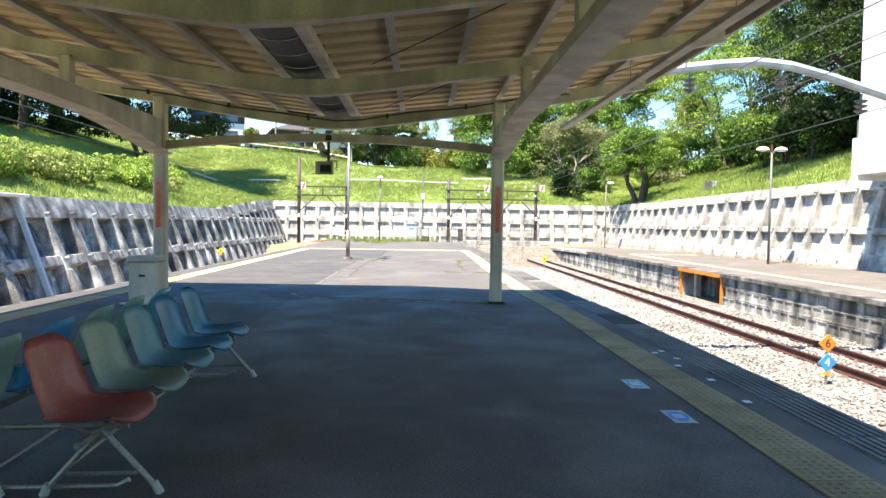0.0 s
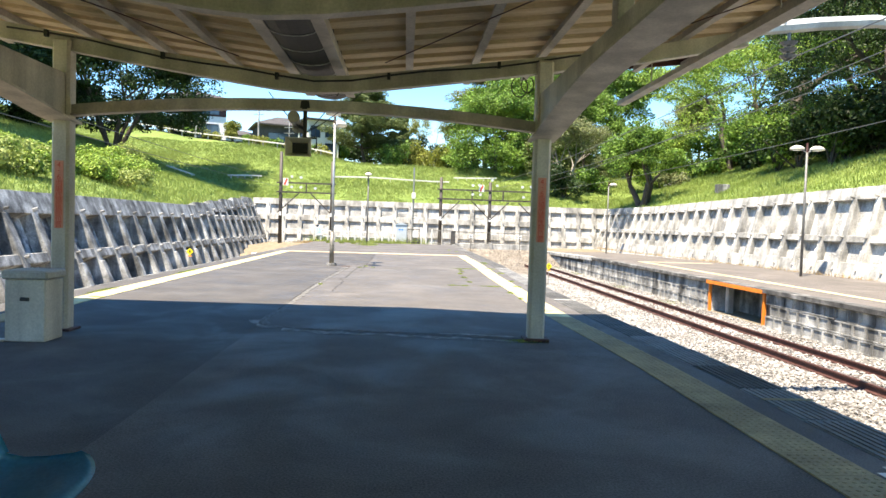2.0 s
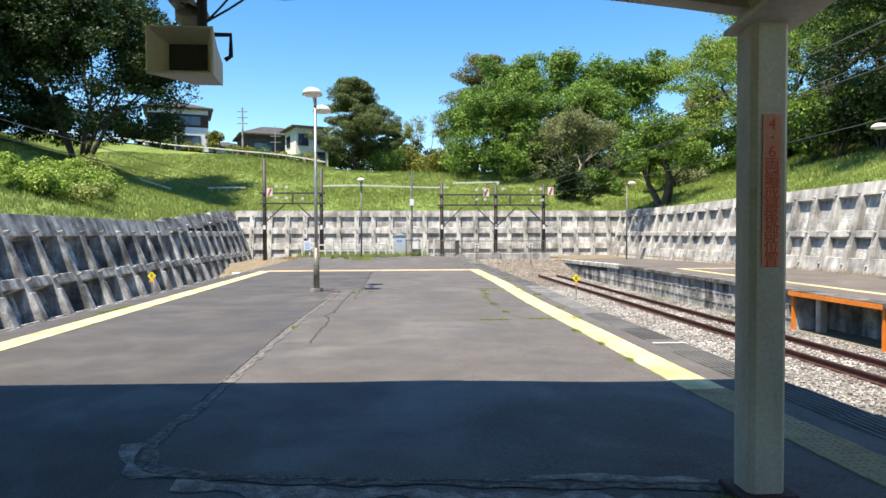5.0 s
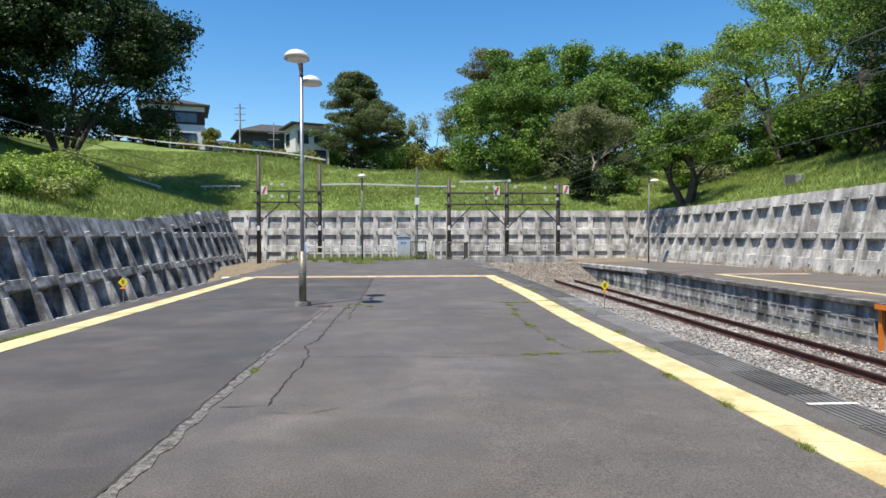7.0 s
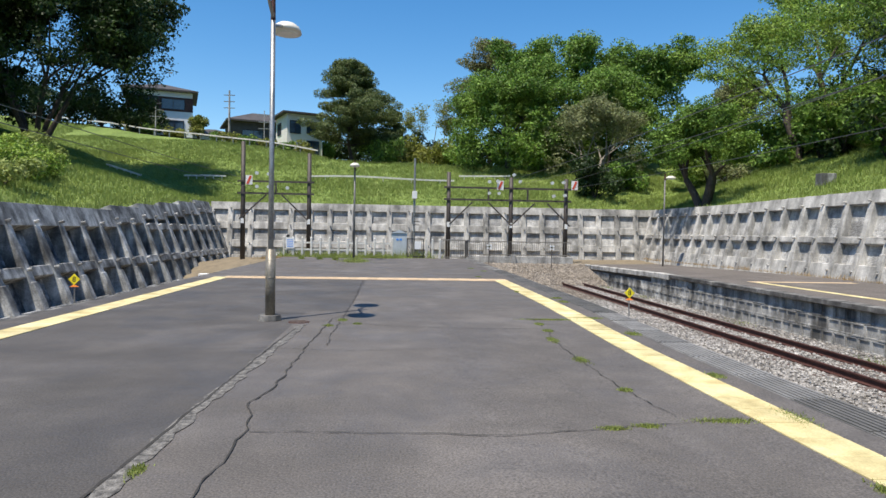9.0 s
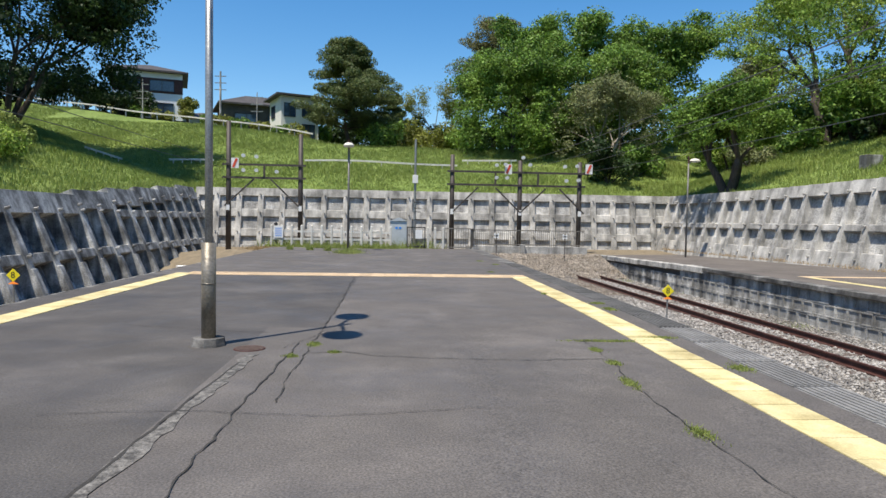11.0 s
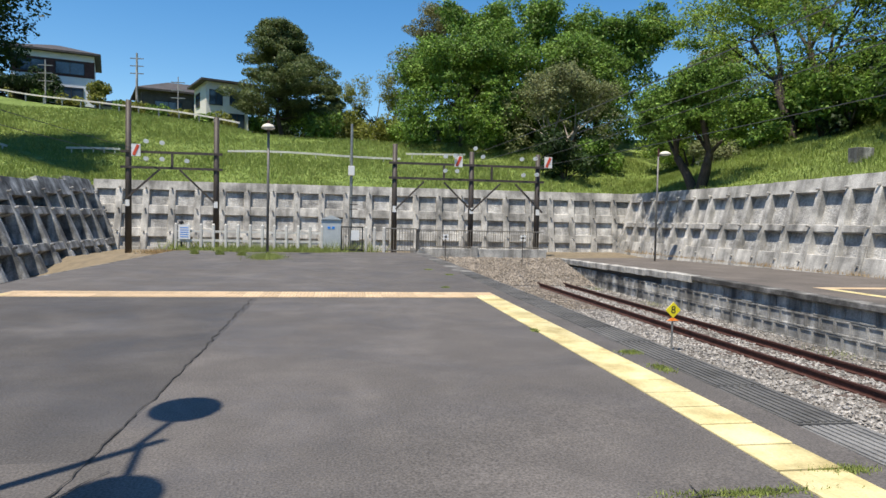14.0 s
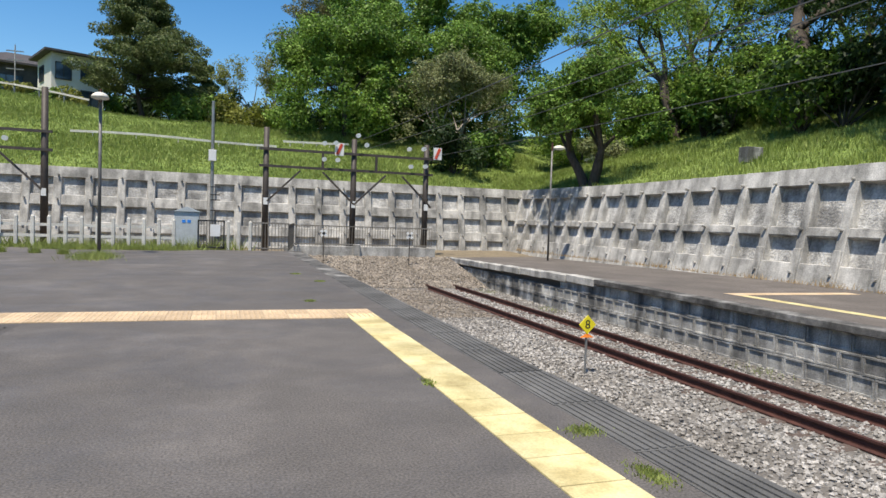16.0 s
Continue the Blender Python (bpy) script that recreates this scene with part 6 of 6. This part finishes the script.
cab = thing("electric_cabinet", "pale blue-grey electric cabinet with a sloping top", "cabinet", (0.12, 47.0, 0))
bm = bmesh.new()
box(bm, -0.42, 0.42, -0.3, 0.3, -0.4, 1.32, 0.015)
part("body", bm, M["cabinet"], cab)
bm = bmesh.new()
v = [bm.verts.new(p) for p in ((-0.47, -0.35, 1.32), (0.47, -0.35, 1.32), (0.47, 0.35, 1.32), (-0.47, 0.35, 1.32), (0, -0.35, 1.5), (0, 0.35, 1.5))]
for q in ((0, 1, 4), (3, 5, 2), (0, 4, 5, 3), (1, 2, 5, 4), (0, 3, 2, 1)):
    bm.faces.new([v[i] for i in q])
part("top", bm, M["cabinet"], cab)
bm = bmesh.new()
for dx in (-0.1, 0.08):
    box(bm, dx - 0.06, dx + 0.06, -0.31, -0.302, 0.92, 1.02)
part("label_bars", bm, M["blue_sign"], cab)
nb = thing("notice_board", "white notice board on the fence", "sign", (-5.62, FY - 0.08, 0))
bm = bmesh.new()
box(bm, -0.22, 0.22, -0.01, 0.01, 0.42, 1.0)
part("panel", bm, M["white"], nb)
bm = bmesh.new()
for i in range(5):
    box(bm, -0.16, 0.16, -0.014, -0.01, 0.5 + i * 0.09, 0.53 + i * 0.09)
part("text_bars", bm, M["blue_sign"], nb)
lv = thing("warning_post", "black thin post with a small lamp", "post", (-5.75, FY, -0.2))
bm = bmesh.new()
tube(bm, (0, 0, 0), (0, 0, 1.25), 0.03, 0.03, 8)
bmesh.ops.create_uvsphere(bm, u_segments=8, v_segments=6, radius=0.09, matrix=Matrix.Translation((0, 0, 1.28)))
part("post", bm, M["black"], lv)
blk = thing("white_block", "white concrete block lying by the wall", "block", (-9.4, 44.3, -1.375))
bm = bmesh.new()
box(bm, -0.5, 0.5, -0.2, 0.2, 0, 0.5, 0.02)
part("body", bm, M["white"], blk)


# ---- wire gantries ----
def disc(parent, at, label=""):
    bm = bmesh.new()
    for k in range(3):
        tube(bm, (at[0], at[1] - 0.10 + k * 0.09, at[2]), (at[0], at[1] - 0.05 + k * 0.09, at[2]), 0.10, 0.05, 10)
    part("insulator", bm, M["disc"], parent, label)


def gantry(label, posts, beams, y, x0, x1, braces, discs, plates):
    t = thing("wire_gantry", label, "gantry", group="wire gantries")
    for x, z0, z1 in posts:
        bm = bmesh.new()
        tube(bm, (x, y, z0), (x, y, z1), 0.15, 0.12, 10)
        part("post", bm, M["pole_dark"], t, "dark brown tarred post", True)
        bm = bmesh.new()
        box(bm, x - 0.09, x + 0.09, y - 0.16, y - 0.12, 1.75, 2.05)
        part("tag", bm, M["white"], t)
    for z in beams:
        bm = bmesh.new()
        bar(bm, (x0 - 0.3, y - 0.13, z), (x1 + 0.3, y - 0.13, z), 0.09, 0.11)
        part("beam", bm, M["pole_dark"], t)
    for x in np.linspace(x0, x1, max(3, int((x1 - x0) / 1.6)))[1:-1]:
        bm = bmesh.new()
        box(bm, x - 0.05, x + 0.05, y - 0.17, y - 0.09, beams[1], beams[0])
        part("strut", bm, M["pole_dark"], t)
    for a, b2 in braces:
        bm = bmesh.new()
        bar(bm, (a[0], y - 0.13, a[1]), (b2[0], y - 0.13, b2[1]), 0.07, 0.08)
        part("brace", bm, M["pole_dark"], t)
    for x, z in discs:
        disc(t, (x, y - 0.5, z))
    for x, z in plates:
        bm = bmesh.new()
        box(bm, x - 0.2, x + 0.2, y - 0.32, y - 0.29, z - 0.28, z + 0.28)
        pl = part("plate", bm, M["white"], t, "white plate with a red stripe")
        bm = bmesh.new()
        bar(bm, (x - 0.1, y - 0.33, z - 0.24), (x + 0.1, y - 0.33, z + 0.24), 0.015, 0.13)
        part("stripe", bm, M["red_paint"], pl)
    return t


gantry("dark wooden gantry with two posts before the end wall", ((-9.32, -0.6, 6.68), (-5.37, -0.5, 6.04)), (4.29, 3.57), 51.0, -9.32, -5.37,
       (((-9.5, 2.0), (-7.9, 3.5)), ((-5.44, 2.0), (-7.0, 3.5))), ((-8.4, 4.75), (-7.7, 4.7), (-8.4, 3.95), (-7.7, 3.95), (-6.6, 3.9)), ((-8.9, 4.35),))
gantry("dark wooden gantry with three posts over the track end", ((3.14, -0.4, 5.13), (7.03, -0.4, 4.88), (10.5, -0.5, 4.86)), (4.19, 3.45), 51.0, 3.14, 10.5,
       (((3.2, 1.9), (4.6, 3.3)), ((7.05, 1.9), (5.6, 3.3)), ((7.05, 1.9), (8.5, 3.3)), ((10.75, 1.9), (9.3, 3.3))),
       ((5.6, 4.55), (6.1, 4.6), (5.6, 3.85), (6.2, 3.85), (9.5, 4.55), (10.2, 4.6), (9.6, 3.75), (10.3, 3.8), (7.1, 5.0), (7.5, 4.6)), ((6.3, 4.35), (10.95, 4.45)))
wp = thing("antenna_pole", "thin grey pole with a white box behind the gate", "pole", (0.95, 47.8, -0.1))
bm = bmesh.new()
tube(bm, (0, 0, 0), (0, 0, 5.66), 0.075, 0.06, 10)
part("shaft", bm, M["galv"], wp)
bm = bmesh.new()
box(bm, -0.14, 0.14, -0.18, -0.06, 3.38, 3.8, 0.01)
part("box", bm, M["white"], wp)
for z in (1.5, 1.9, 2.1, 2.4):
    bm = bmesh.new()
    bar(bm, (-0.05, -0.06, z), (0.3, -0.06, z), 0.04, 0.04)
    part("step", bm, M["pole_dark"], wp)

# ---- overhead arch and wires ----
arch = thing("overhead_arch", "white curved steel beam carrying wires over the tracks", "gantry")
AY = 9.15
ap = [(4.6, 4.42), (5.6, 4.55), (6.6, 4.68), (7.5, 4.76), (8.2, 4.70), (9.0, 4.50), (10.0, 4.20), (11.2, 3.84), (12.4, 3.5)]
bm = bmesh.new()
path_tube(bm, [(x, AY, z) for x, z in ap], 0.10, 8)
part("beam", bm, M["grey_paint"], arch)
bm = bmesh.new()
tube(bm, (12.4, AY, QZ), (12.4, AY, 3.6), 0.11, 0.10, 12)
part("post", bm, M["grey_paint"], arch)
for x, z in ((6.13, 4.52), (7.98, 4.62), (9.67, 4.18)):
    bm = bmesh.new()
    tube(bm, (x, AY, z), (x, AY, z - 0.42), 0.025, 0.025, 8)
    for k in range(3):
        tube(bm, (x, AY, z - 0.14 - 0.1 * k), (x, AY, z - 0.19 - 0.1 * k), 0.13, 0.08, 12)
    part("insulator", bm, M["insulator"], arch)
bm = bmesh.new()
path_tube(bm, [(6.0, AY - 0.1, 4.6), (6.0, AY - 0.1, 4.85), (6.06, AY - 0.1, 4.9)], 0.02, 6)
part("clamp", bm, M["galv"], arch)
wires = ((6.13, 4.12, 7.05, 4.75, -14.0, 4.1), (7.98, 4.2, 7.4, 4.4, -14.0, 4.2), (9.67, 3.78, 10.2, 4.2, -14.0, 3.8), (8.9, 4.9, 10.2, 4.6, -14.0, 5.2))
for xa, za, xb, zb, y0, z0 in wires:
    t = thing("overhead_wire", "thin overhead wire running to the far gantry", "wire", group="overhead wires")
    bm = bmesh.new()
    path_tube(bm, sag((xa, AY, za), (xb, 50.5, zb), 0.25, 20), 0.010, 4)
    path_tube(bm, [(xa, AY, za), (xa, y0, z0)], 0.010, 4)
    part("strand", bm, M["wire"], t)
for xa, za, xb, zb in ((-8.4, 4.35, -9.0, 4.4), (-8.4, 3.95, -7.8, 3.7)):
    t = thing("overhead_wire", "thin overhead wire along the leaning wall", "wire", group="overhead wires")
    bm = bmesh.new()
    path_tube(bm, sag((xa, -14, za), (xb, 50.5, zb), 0.35, 24), 0.012, 4)
    part("strand", bm, M["wire"], t)

# ---- drain pipe on the left wall and station building ----
dp = thing("drain_pipe", "pale blue drain pipe down the leaning wall", "pipe")
bm = bmesh.new()
bar(bm, (-11.93, 17.0, 2.0), (-10.78, 17.0, -1.25), 0.16, 0.12, (0, 1, 0))
part("pipe", bm, M["pipe_blue"], dp)
bm = bmesh.new()
box(bm, -12.3, -11.5, 14.6, 17.1, 2.02, 2.12, 0.02)
part("channel", bm, M["white"], dp)
bld = thing("station_building", "white station building on the bank", "building", (17.3, 8.0, 0))
bm = bmesh.new()
box(bm, 0.0, 9.0, 0.0, 12.4, 3.5, 10.5)
part("wall", bm, M["plaster_white"], bld)
bm = bmesh.new()
box(bm, -0.15, 9.15, -0.15, 12.55, 10.5, 10.7)
part("roof", bm, M["roof_top"], bld)
bm = bmesh.new()
box(bm, -0.03, 9.0, 12.4, 12.7, 3.3, 4.9)
part("balcony", bm, M["plaster_white"], bld)
for i in range(10):
    bm = bmesh.new()
    box(bm, 0.1 + i * 0.2, 0.15 + i * 0.2, 12.6, 12.65, 4.9, 5.6)
    part("baluster", bm, M["galv"], bld)
bx = thing("grey_box", "small grey utility box on the bank", "box", (21.6, 42.4, ground_z(21.6, 42.4)))
bm = bmesh.new()
box(bm, -0.4, 0.4, -0.25, 0.25, -0.1, 0.55, 0.02)
part("body", bm, M["conc_dark"], bx)
